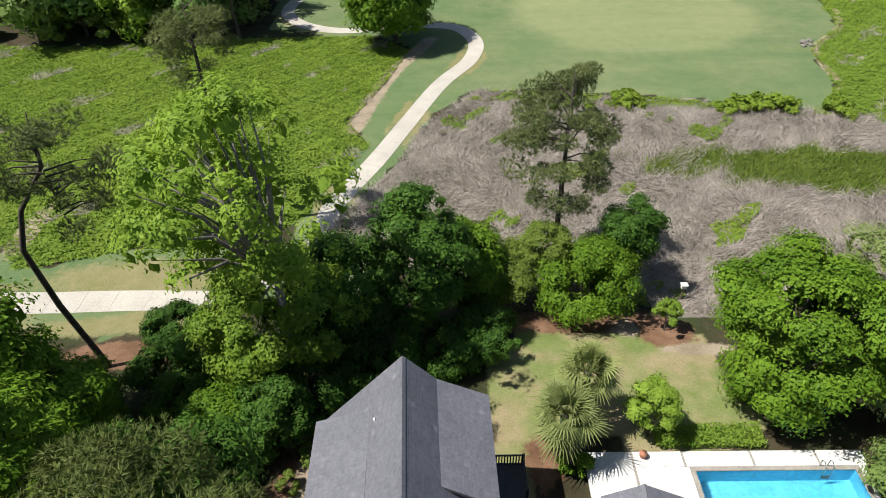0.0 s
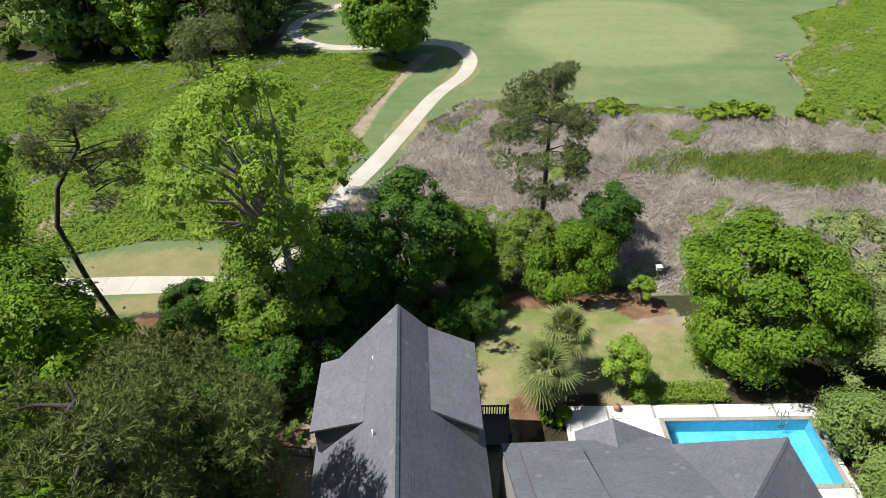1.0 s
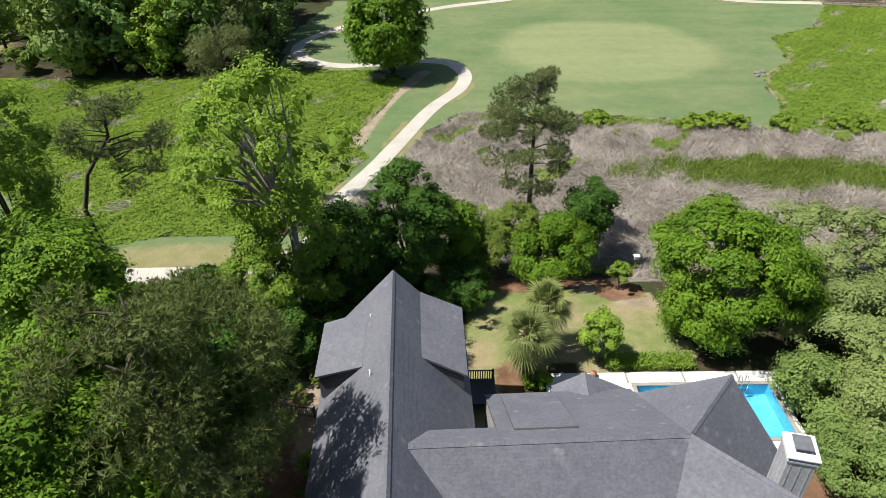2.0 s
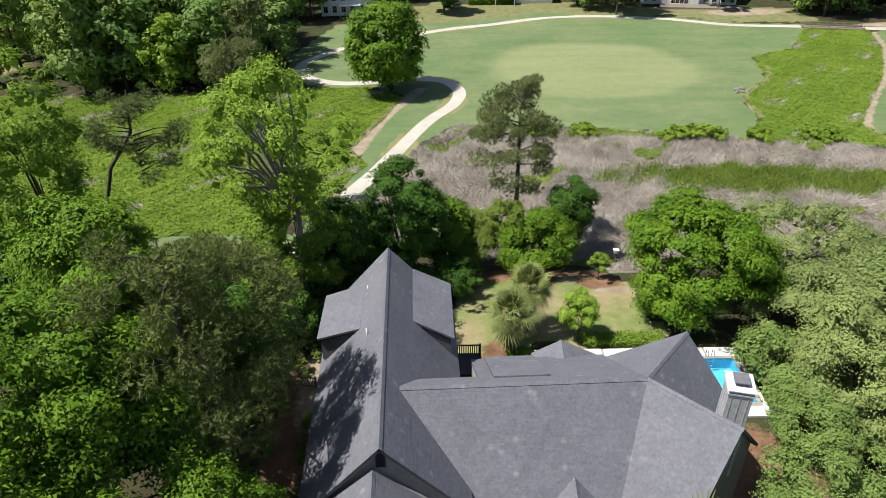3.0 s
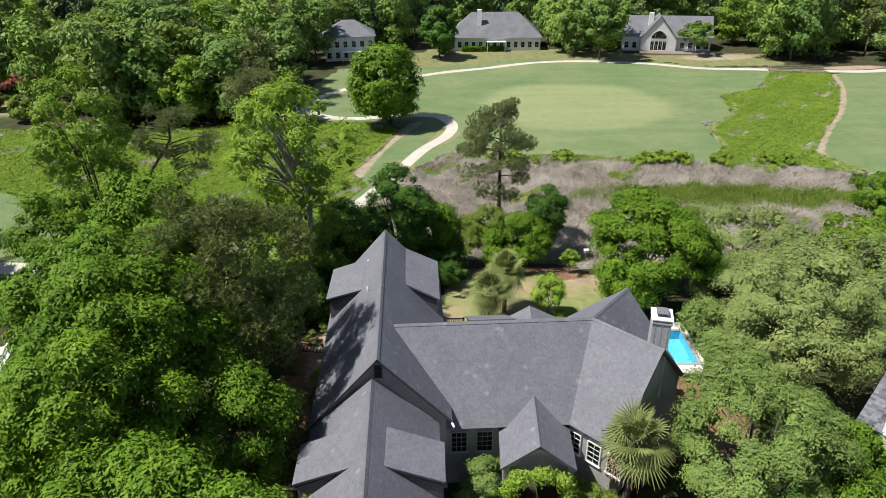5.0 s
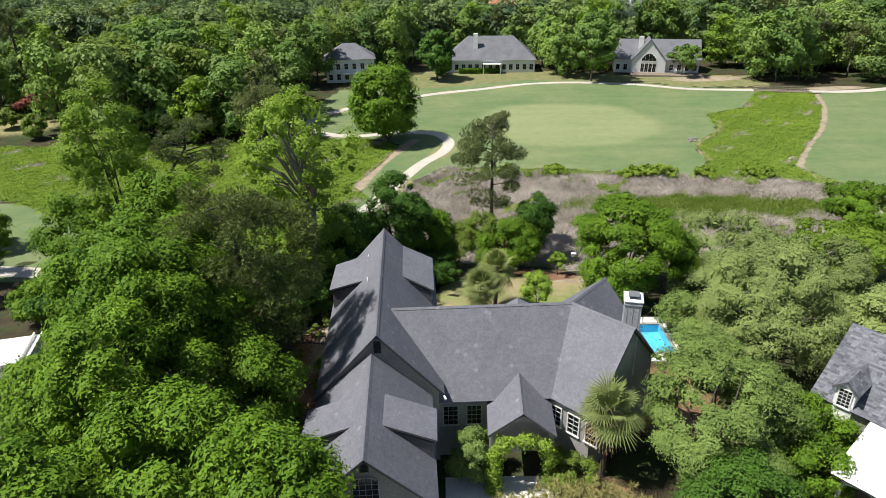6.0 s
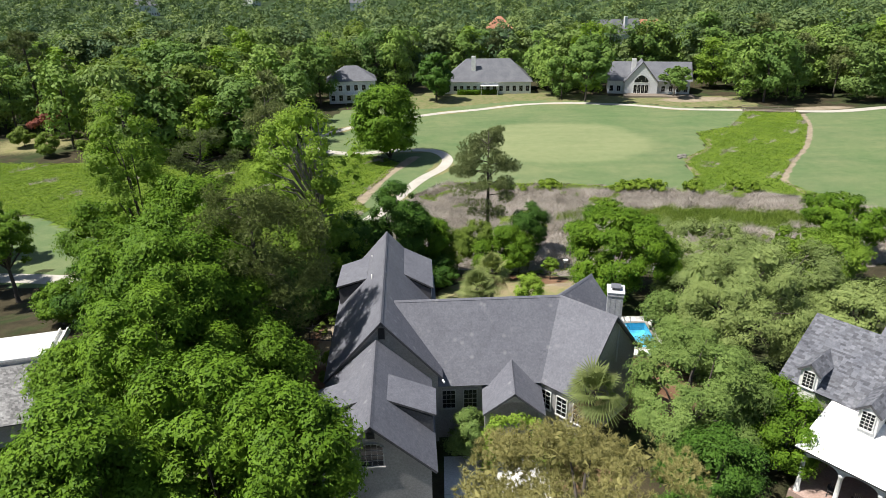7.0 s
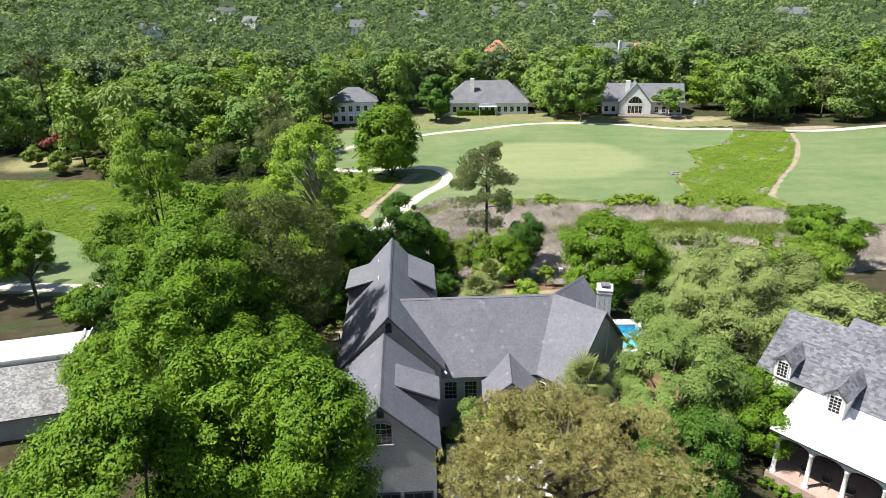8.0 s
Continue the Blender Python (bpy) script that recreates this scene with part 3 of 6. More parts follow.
    col = mixc(nt, zone("weed"), col, two((0.095, 0.160, 0.022), (0.150, 0.220, 0.034)))
    mown = mixc(nt, big, two((0.104, 0.166, 0.068), (0.132, 0.190, 0.082)), two((0.146, 0.192, 0.088), (0.178, 0.215, 0.102)))
    tc = nt.nodes.new("ShaderNodeTexCoord")
    mp = nt.nodes.new("ShaderNodeMapping")
    mp.inputs["Scale"].default_value = (0.03, 0.22, 1.0)
    mp.inputs["Rotation"].default_value = (0, 0, 0.2)
    nt.links.new(tc.outputs["Object"], mp.inputs["Vector"])
    streak = ramp(nt, noise_of(nt, 1.0, 5.0, 0.6, mp.outputs[0]), 0.3, 0.7)
    mown = mixc(nt, 0.55, mown, mixc(nt, streak, (0.78, 0.86, 0.85), (1.25, 1.16, 1.15)), "MULTIPLY")
    col = mixc(nt, zone("mown", 0.15), col, mown)
    ga = nt.nodes.new("ShaderNodeAttribute")
    ga.attribute_name = "green"
    gm = nt.nodes.new("ShaderNodeMath")
    gm.operation = "MULTIPLY"
    nt.links.new(ga.outputs["Fac"], gm.inputs[0])
    nt.links.new(add(nt, "ShaderNodeMapRange", **{"To Min": 0.65, "To Max": 1.0}).outputs[0], gm.inputs[1])
    nt.links.new(streak, gm.inputs[1].links[0].from_node.inputs[0])
    greenness = gm.outputs[0]
    col = mixc(nt, greenness, col, two((0.215, 0.252, 0.118), (0.250, 0.278, 0.140)))
    col = mixc(nt, zone("lawn"), col, mixc(nt, ramp(nt, noise_of(nt, 0.22, 4.0), 0.4, 0.6), two((0.15, 0.20, 0.06), (0.20, 0.24, 0.085)), two((0.27, 0.235, 0.125), (0.34, 0.28, 0.17))))
    col = mixc(nt, zone("verge", 0.45), col, two((0.20, 0.20, 0.085), (0.27, 0.24, 0.125)))
    col = mixc(nt, zone("straw", 0.55), col, two((0.13, 0.072, 0.042), (0.25, 0.15, 0.095)))
    col = mixc(nt, zone("olive", 0.5), col, two((0.070, 0.100, 0.026), (0.125, 0.145, 0.045)))
    col = mixc(nt, zone("sand", 0.55), col, two((0.25, 0.205, 0.145), (0.37, 0.31, 0.23)))
    col = mixc(nt, 0.6, col, mixc(nt, fine, (0.6, 0.6, 0.6), (1.3, 1.3, 1.3)), "MULTIPLY")
    nt.links.new(col, p.inputs["Base Color"])
    p.inputs["Roughness"].default_value = 0.95
    p.inputs["Specular IOR Level"].default_value = 0.15
    b = add(nt, "ShaderNodeBump", Strength=0.5, Distance=0.06)
    nt.links.new(fine, b.inputs["Height"])
    nt.links.new(b.outputs[0], p.inputs["Normal"])
    me.materials.append(m)
    ob = new("ground", me)
    tagged(ob, "mown fairway, weedy marsh, dead reeds and leaf litter", "ground", kind="structure")
    return ob


build_ground()


def ribbon(name, pts, width, label, lift=0.04, joint=3.0, mat=None):
    """A paved way with thickness: separate slabs along a line."""
    line = spline(pts, 0.75)
    d = np.gradient(line, axis=0)
    nrm = unit(np.stack([-d[:, 1], d[:, 0]], -1))
    V, F = [], []
    for i in range(len(line) - 1):
        gap = 0.02 if i % 4 == 3 else 0.0
        base = len(V)
        ends = []
        for k, e in ((i, 0.0), (i + 1, -gap)):
            c = line[k] + (line[i] - line[i + 1]) * (0.03 if gap and k == i + 1 else 0.0)
            for s in (-1, 1):
                q = c + nrm[k] * s * width / 2
                z = gz(*q) + lift
                V.append((q[0], q[1], z))
                V.append((q[0], q[1], z - 0.16))
        b = base
        F += [(b, b + 2, b + 6, b + 4), (b + 1, b, b + 4, b + 5), (b + 2, b + 3, b + 7, b + 6), (b + 4, b + 6, b + 7, b + 5), (b, b + 1, b + 3, b + 2)]
    me = bpy.data.meshes.new(name)
    me.from_pydata(V, [], F)
    me.update()
    bm = bmesh.new()
    bm.from_mesh(me)
    bmesh.ops.recalc_face_normals(bm, faces=bm.faces[:])
    bm.to_mesh(me)
    bm.free()
    me.materials.append(mat or M_CONCRETE)
    return tagged(new(name, me), label, "path", kind="structure")


ribbon("cart_path", cart_way, 2.5, "pale concrete cart path winding round the fairway")
ribbon("cart_path", west_way, 2.9, "pale concrete cart path beside the marsh")
ribbon("cart_path", east_way, 3.0, "pale concrete cart path past the bridge")

# ---- houses ----


def shingles(name, A, B, C, D, mat, parent, course=0.2, width=0.32, seed=1, thick=0.006):
    """Courses of overlapping shingles on a slope: A, B along the ridge, C, D along the eave."""
    rng = np.random.default_rng(seed)
    A, B, C, D = [np.array(v, dtype=float) for v in (A, B, C, D)]
    nrm = unit(np.cross(B - A, D - A))
    if nrm[2] < 0:
        nrm = -nrm
    length = max(np.linalg.norm(D - A), np.linalg.norm(C - B))
    rows = max(2, int(length / course))
    Q = []
    for i in range(rows):
        t0, t1 = max(0, (i - 0.1) / rows), (i + 1) / rows
        l0, r0, l1, r1 = A + (D - A) * t0, B + (C - B) * t0, A + (D - A) * t1, B + (C - B) * t1
        n = max(1, int(max(np.linalg.norm(r1 - l1), np.linalg.norm(r0 - l0)) / width))
        cuts = (np.arange(n + 1) + rng.uniform(-0.25, 0.25, n + 1)) / n
        cuts[0], cuts[-1] = 0, 1
        s0, s1 = cuts[:-1, None], cuts[1:, None]
        h = nrm * (thick * rng.uniform(0.75, 1.35, (n, 1)) + 0.012)
        w0, w1 = l0 + (r0 - l0) * s0 + nrm * 0.012, l0 + (r0 - l0) * s1 + nrm * 0.012
        e0, e1 = l1 + (r1 - l1) * s0, l1 + (r1 - l1) * s1
        Q.append(np.stack([w0, w1, e1 + h, e0 + h], 1))
        Q.append(np.stack([e0 + h, e1 + h, e1, e0], 1))
    me = quads_mesh(name, np.concatenate(Q))
    ob = part(name, me, mat, parent)
    ob["kind"] = "stuff"
    return ob


def slope(parent, A, B, C, D, mat, seed=1, thick=0.16, name="roof_slope", course=0.2, width=0.32):
    """A roof slope: a slab with its shingles on top."""
    A, B, C, D = [Vector(v) for v in (A, B, C, D)]
    n = (B - A).cross(D - A).normalized()
    if n.z < 0:
        n = -n
    bm = bmesh.new()
    top = [bm.verts.new(v) for v in (A, B, C, D)]
    low = [bm.verts.new(v - n * thick) for v in (A, B, C, D)]
    bm.faces.new(top)
    bm.faces.new(low[::-1])
    for i in range(4):
        bm.faces.new((top[i], low[i], low[(i + 1) % 4], top[(i + 1) % 4]))
    bmesh.ops.recalc_face_normals(bm, faces=bm.faces[:])
    ob = part(name, bm, M_ROOFDECK, parent)
    shingles("shingles", A, B, C, D, mat, ob, course, width, seed)
    return ob


def ridge_cap(parent, A, B, mat, w=0.16):
    """Cap shingles bent over a ridge, one after another."""
    A, B = np.array(A, dtype=float), np.array(B, dtype=float)
    d = unit(B - A)
    side = unit(np.cross(d, np.array((0, 0, 1.0)))) * w
    n = max(2, int(np.linalg.norm(B - A) / 0.28))
    Q = []
    for k in range(n):
        p0, p1 = A + (B - A) * k / n, A + (B - A) * (k + 1.12) / n
        u0, u1 = np.array((0, 0, 0.025)), np.array((0, 0, 0.05))
        dn = np.array((0, 0, -w * 0.95))
        for s in (-1, 1):
            Q.append((p0 + u0, p1 + u1, p1 + u1 + s * side + dn, p0 + u0 + s * side + dn))
    ob = part("ridge_cap", quads_mesh("ridge_cap", np.array(Q)), mat, parent)
    ob["kind"] = "stuff"
    return ob


def gable(parent, a, b, zr, hl, hr, zl, zre, mat, seed=1, cap=True, course=0.2, width=0.32):
    """Two slopes on a level ridge from a to b; hl, hr the reaches to the left and right eaves at heights zl, zre."""
    a, b = Vector((*a, zr)), Vector((*b, zr))
    d = (b - a).normalized()
    left = Vector((-d.y, d.x, 0))
    for reach, ze, s in ((hl, zl, 1), (hr, zre, -1)):
        if reach:
            D, C = a + left * reach * s, b + left * reach * s
            D.z = C.z = ze
            slope(parent, a, b, C, D, mat, seed + s, course=course, width=width)
    if cap:
        ridge_cap(parent, a, b, mat)


def wing_wall(parent, a, b, zr, hl, hr, zl, zre, floor, mat, inset=0.4, ends=(0.35, 0.35), drop=0.2, name="wall"):
    """The body of a wing under its gable roof: side walls and gable ends in one shell."""
    a, b = Vector((*a, 0)), Vector((*b, 0))
    d = (b - a).normalized()
    left = Vector((-d.y, d.x, 0))
    a, b = a + d * ends[0], b - d * ends[1]
    kl, kr = (zr - zl) / hl, (zr - zre) / hr
    prof = [(hl - inset, floor), (hl - inset, zl + kl * inset - drop), (0, zr - drop * 1.3), (-(hr - inset), zre + kr * inset - drop), (-(hr - inset), floor)]
    bm = bmesh.new()
    rings = [[bm.verts.new(p + left * u + Vector((0, 0, z))) for u, z in prof] for p in (a, b)]
    bm.faces.new(rings[0])
    bm.faces.new(rings[1][::-1])
    for i in range(5):
        j = (i + 1) % 5
        bm.faces.new((rings[0][i], rings[1][i], rings[1][j], rings[0][j]))
    bmesh.ops.recalc_face_normals(bm, faces=bm.faces[:])
    return part(name, bm, mat, parent)


def window(parent, at, rz, w, h, cols=3, rows=4, arch=0.0, frame_mat=None, name="window", depth=0.10):
    """A sash window on a wall: frame, glass, glazing bars and sill; its face looks along -y before the turn."""
    fm = frame_mat or M_WHITE
    t = 0.07
    bm = bmesh.new()
    box(bm, -w / 2 - t, -w / 2, -depth, 0.02, 0, h)
    box(bm, w / 2, w / 2 + t, -depth, 0.02, 0, h)
    n = 8 if arch else 1
    for k in range(n):
        x0, x1 = -w / 2 + w * k / n, -w / 2 + w * (k + 1) / n
        xm = (x0 + x1) / w
        z = h + arch * (1 - xm * xm)
        e = t if not arch else 0
        box(bm, x0 - e, x1 + e, -depth, 0.02, z, z + t)
    fr = part(name, bm, fm, parent)
    fr.matrix_basis = pose(*at, 0, 0, rz)
    bm = bmesh.new()
    n = 10
    pts = [(-w / 2, 0), (w / 2, 0)] + [(w / 2 - w * k / n, h + arch * (1 - (1 - 2 * k / n) ** 2)) for k in range(n + 1)]
    f = [bm.verts.new((x, -0.03, z)) for x, z in pts]
    g = [bm.verts.new((x, 0.01, z)) for x, z in pts]
    bm.faces.new(f)
    bm.faces.new(g[::-1])
    for i in range(len(f)):
        bm.faces.new((f[i], f[(i + 1) % len(f)], g[(i + 1) % len(f)], g[i]))
    bmesh.ops.recalc_face_normals(bm, faces=bm.faces[:])
    part("pane", bm, M_GLASS, fr)
    bm = bmesh.new()
    for k in range(1, cols):
        x = -w / 2 + w * k / cols
        box(bm, x - 0.012, x + 0.012, -0.055, -0.028, 0, h + arch * (1 - (2 * x / w) ** 2))
    for k in range(1, rows):
        z = (h + arch * 0.5) * k / rows
        box(bm, -w / 2, w / 2, -0.06, -0.032, z - 0.012, z + 0.012)
    if bm.verts:
        part("glazing_bars", bm, fm, fr)
    else:
        bm.free()
    part("sill", boxes((-w / 2 - 0.14, w / 2 + 0.14, -depth - 0.06, 0.02, -0.09, -0.001)), fm, fr)
    return fr


def louvre(parent, at, rz, w, h):
    fr = part("gable_vent", boxes((-w / 2 - 0.05, -w / 2, -0.07, 0.02, 0, h), (w / 2, w / 2 + 0.05, -0.07, 0.02, 0, h), (-w / 2 - 0.05, w / 2 + 0.05, -0.07, 0.02, h, h + 0.05),
                                  (-w / 2, w / 2, -0.015, 0.01, 0, h)), M_TRIM, parent, "dark louvred attic vent")
    fr.matrix_basis = pose(*at, 0, 0, rz)
    for k in range(int(h / 0.1)):
        s = part("slat", boxes((-w / 2, w / 2, -0.06, -0.02, k * 0.1 + 0.02, k * 0.1 + 0.05)), M_TRIM, fr)
    return fr


def shed_dormer(parent, inner0, inner1, outer1, outer0, mat, wall, drop=1.3, seed=1, thick=0.14, windows=0):
    """A shed dormer: its flatter roof, two cheeks and a face below the outer edge."""
    slope(parent, inner0, inner1, outer1, outer0, mat, seed, thick, "dormer_roof")
    i0, i1, o1, o0 = [Vector(v) for v in (inner0, inner1, outer1, outer0)]
    up = Vector((0, 0, 0.3))
    ax = (o1 - o0).normalized() * 0.12
    inw = (i0 - o0)
    inw.z = 0
    inw = inw.normalized() * 0.22
    bm = bmesh.new()
    a = [i0 + ax - up, o0 + ax + inw - up, o0 + ax + inw - Vector((0, 0, drop)), i1 - ax - up, o1 - ax + inw - up, o1 - ax + inw - Vector((0, 0, drop)),
         i0 + ax - Vector((0, 0, drop * 0.9)), i1 - ax - Vector((0, 0, drop * 0.9))]
    v = [bm.verts.new(p) for p in a]
    for f in ((0, 1, 2, 6), (3, 7, 5, 4), (1, 4, 5, 2), (0, 3, 4, 1), (6, 2, 5, 7), (0, 6, 7, 3)):
        bm.faces.new([v[k] for k in f])
    bmesh.ops.recalc_face_normals(bm, faces=bm.faces[:])
    part("dormer_wall", bm, M_ROOFDECK, parent, "dark dormer cheeks")


def main_house():
    H = empty("house", "large grey house with dark shingled gables beside a pool", "house")
    R, W, F = M_SHINGLE, M_WALL, -9.5
    # west wing, north to south
    gable(H, (-2.85, 23.45), (-2.0, 4.45), 2.6, 4.75, 4.85, -2.75, -2.75, R, 11)
    wing_wall(H, (-2.85, 23.45), (-2.0, 4.45), 2.6, 4.75, 4.85, -2.75, -2.75, F, W)
    # garage wing
    gable(H, (-2.42, 4.4), (-1.92, -6.15), 1.1, 4.25, 4.3, -2.85, -2.85, R, 21)
    wing_wall(H, (-2.42, 4.75), (-1.92, -6.15), 1.1, 4.25, 4.3, -2.85, -2.85, F, W, ends=(0, 0.3))
    # middle wing, east to west, with a long slope to the pool side
    gable(H, (-1.3, 9.72), (12.95, 10.2), 1.7, 0, 4.75, -3.85, -3.9, R, 31)
    slope(H, (3.35, 9.88, 1.7), (12.95, 10.2, 1.7), (12.7, 18.6, -3.85), (3.1, 18.28, -3.85), R, 33)
    slope(H, (-1.3, 9.72, 1.7), (3.35, 9.88, 1.7), (3.28, 11.9, 0.36), (-1.37, 11.74, 0.36), R, 34)
    slope(H, (4.2, 11.4, 0.84), (7.6, 11.5, 0.84), (7.4, 16.9, -2.35), (4.0, 16.8, -2.35), R, 35, 0.1, "rear_dormer_roof")
    part("rear_dormer_wall", boxes((4.2, 7.2, 16.2, 16.5, -3.2, -2.2)), W, H)
    wing_wall(H, (3.4, 9.9), (12.95, 10.2), 1.7, 8.4, 4.75, -3.85, -3.9, F, W, ends=(0, 0))
    wing_wall(H, (-1.3, 9.72), (3.4, 9.88), 1.7, 2.05, 4.75, 0.36, -3.9, F, W, ends=(0, 0))
    # two wings set at forty-five degrees
    gable(H, (12.9, 10.25), (16.9, 6.25), 1.7, 4.6, 4.9, -3.2, -3.9, R, 41)
    wing_wall(H, (12.9, 10.25), (16.9, 6.25), 1.7, 4.6, 4.9, -3.2, -3.9, F, W, ends=(0, 0.35))
    gable(H, (12.9, 10.15), (16.5, 14.25), 1.7, 5.4, 4.6, -3.5, -3.2, R, 51)
    wing_wall(H, (12.9, 10.15), (16.5, 14.25), 1.7, 5.4, 4.6, -3.5, -3.2, F, W, ends=(0, 0.35))
    # small gable over the terrace
    gable(H, (9.6, 15.6), (9.8, 19.4), -3.1, 2.1, 3.7, -4.4, -4.9, R, 61)
    wing_wall(H, (9.6, 15.6), (9.8, 19.4), -3.1, 2.1, 3.7, -4.4, -4.9, F, W)
    # entry gable
    gable(H, (8.5, 7.0), (8.25, 1.75), -2.35, 2.45, 2.45, -4.35, -4.35, R, 71)
    for s in (-1, 1):
        part("entry_post", bevelled(boxes((8.3 + s * 2.1 - 0.22, 8.3 + s * 2.1 + 0.22, 2.15, 2.6, -9.5, -4.3))), W, H)
    bm = bmesh.new()
    n = 12
    prof = [(-1.95, -4.3), (0, -2.65), (1.95, -4.3)] + [(1.55 * math.cos(math.pi * k / n), -4.35 + 0.95 * math.sin(math.pi * k / n)) for k in range(n + 1)]
    fr = [bm.verts.new((8.27 + u, 2.15, z)) for u, z in prof]
    bk = [bm.verts.new((8.27 + u, 2.4, z)) for u, z in prof]
    bm.faces.new(fr)
    bm.faces.new(bk[::-1])
    for i in range(len(fr)):
        bm.faces.new((fr[i], fr[(i + 1) % len(fr)], bk[(i + 1) % len(fr)], bk[i]))
    bmesh.ops.recalc_face_normals(bm, faces=bm.faces[:])
    part("entry_arch", bm, W, H, "grey arched entry gable")
    # shed dormers
    shed_dormer(H, (-0.86, 17.1, 0.67), (-1.1, 23.5, 0.67), (1.75, 23.5, -0.75), (1.95, 16.9, -0.75), R, W, 1.9, 81)
    shed_dormer(H, (-4.55, 21.6, 0.62), (-4.37, 16.4, 0.62), (-7.35, 16.5, -0.3), (-7.45, 21.5, -0.3), R, W, 1.9, 91)
    shed_dormer(H, (-1.18, -2.2, 0.24), (-1.25, 0.95, 0.24), (2.2, 0.95, -1.1), (2.25, -2.2, -1.1), R, W, 1.6, 95)
    shed_dormer(H, (-3.3, 0.95, 0.13), (-3.15, -2.2, 0.13), (-6.5, -2.2, -1.1), (-6.6, 0.95, -1.1), R, W, 1.6, 97)
    # white gutters along the eaves
    for x0, y0, x1, y1, z in ((2.05, 17.0, 2.32, 9.6, -2.82), (2.72, 4.6, 2.85, 4.2, -2.85)):
        bm = bmesh.new()
        vs = box(bm, -0.06, 0.06, 0, math.hypot(x1 - x0, y1 - y0), -0.1, 0.02)
        g = part("gutter", bm, M_WHITE, H, "white painted gutter")
        g.matrix_basis = pose(x0, y0, z, 0, 0, math.degrees(math.atan2(-(x1 - x0), y1 - y0)))
    # chimney
    ch = part("chimney", bevelled(boxes((-0.62, 0.62, -0.7, 0.7, -3.2, 3.25)), 0.015), M_STACK, H, "pale grey painted chimney stack")
    ch.matrix_basis = pose(17.05, 8.0, 0, 0, 0, -14)
    for u in (-0.42, 0.0, 0.42):
        part("chimney_batten", boxes((u - 0.03, u + 0.03, -0.72, -0.7, -1.0, 2.9)), M_STACK, ch)
        part("chimney_batten", boxes((-0.64, -0.62, u - 0.03, u + 0.03, -1.0, 2.9)), M_STACK, ch)
    part("chimney_band", bevelled(boxes((-0.68, 0.68, -0.76, 0.76, 2.95, 3.08)), 0.015), M_STACK, ch)
    part("chimney_cap", bevelled(boxes((-0.72, 0.72, -0.80, 0.80, 3.252, 3.34)), 0.02), M_FARWALL, ch, "pale concrete cap")
    part("chimney_flue", bevelled(boxes((-0.3, 0.3, -0.34, 0.34, 3.342, 3.47)), 0.01), M_TRIM, ch)
    part("flue_hood", bevelled(boxes((-0.4, 0.4, -0.44, 0.44, 3.56, 3.62), *[(a - 0.03, a + 0.03, b - 0.03, b + 0.03, 3.47, 3.56) for a in (-0.25, 0.25) for b in (-0.28, 0.28)]), 0.005), M_GREYROOF, ch, "grey metal hood")
    # windows and vents
    # south windows take the frame colour with shade painted in
    window(H, (-1.97, -5.86, -2.25), 2.7, 1.5, 1.55, 4, 4, 0.25, M_FRAMESHADE)
    louvre(H, (-1.95, -5.86, -0.05), 2.7, 0.42, 0.75)
    louvre(H, (-2.02, 4.80, 0.9), 2.7, 0.42, 0.95)
    for k in (-1, 0, 1):
        door = part("garage_door", boxes((-1.1, 1.1, -0.05, 0.03, 0, 2.6)), M_TRIM, H, "dark glazed garage door")
        door.matrix_basis = pose(-1.9 + k * 2.45, -5.87 + 0.115 * k, -9.3, 0, 0, 2.7)
        for c in (-0.72, 0, 0.72):
            part("pane", boxes((c - 0.3, c + 0.3, -0.07, -0.045, 0.9, 2.4)), M_GLASS, door)
    for x in (3.2, 5.0):
        window(H, (x, 5.505 + 0.034 * (x - 3.2), -6.3), 1.9, 1.05, 1.75, 3, 4, 0.0, M_FRAMESHADE)
    for k in (0.8, 2.4, 4.0):
        window(H, (10.75 + k * 0.707, 6.0 - k * 0.707, -6.4), -45, 0.95, 1.7, 2, 4)
    for y in (18.6, 21.4):
        window(H, (1.62, y, -2.35), 92.5, 1.1, 1.0, 3, 2)
    # vent pipes
    for x, y in ((-4.2, 20.6), (-3.7, 15.0)):
        p = part("vent_pipe", tubes_mesh("vent_pipe", [([(0, 0, -0.3), (0, 0, 0.2)], [0.05, 0.05])], 8), M_WHITE, H, "white plastic vent pipe")
        p.matrix_basis = pose(x, y, 2.6 - abs(x + 2.75) * 1.12)
    return H


main_house()


NB_AT = (33.2, 8.2, 0, 0, 0, -51)


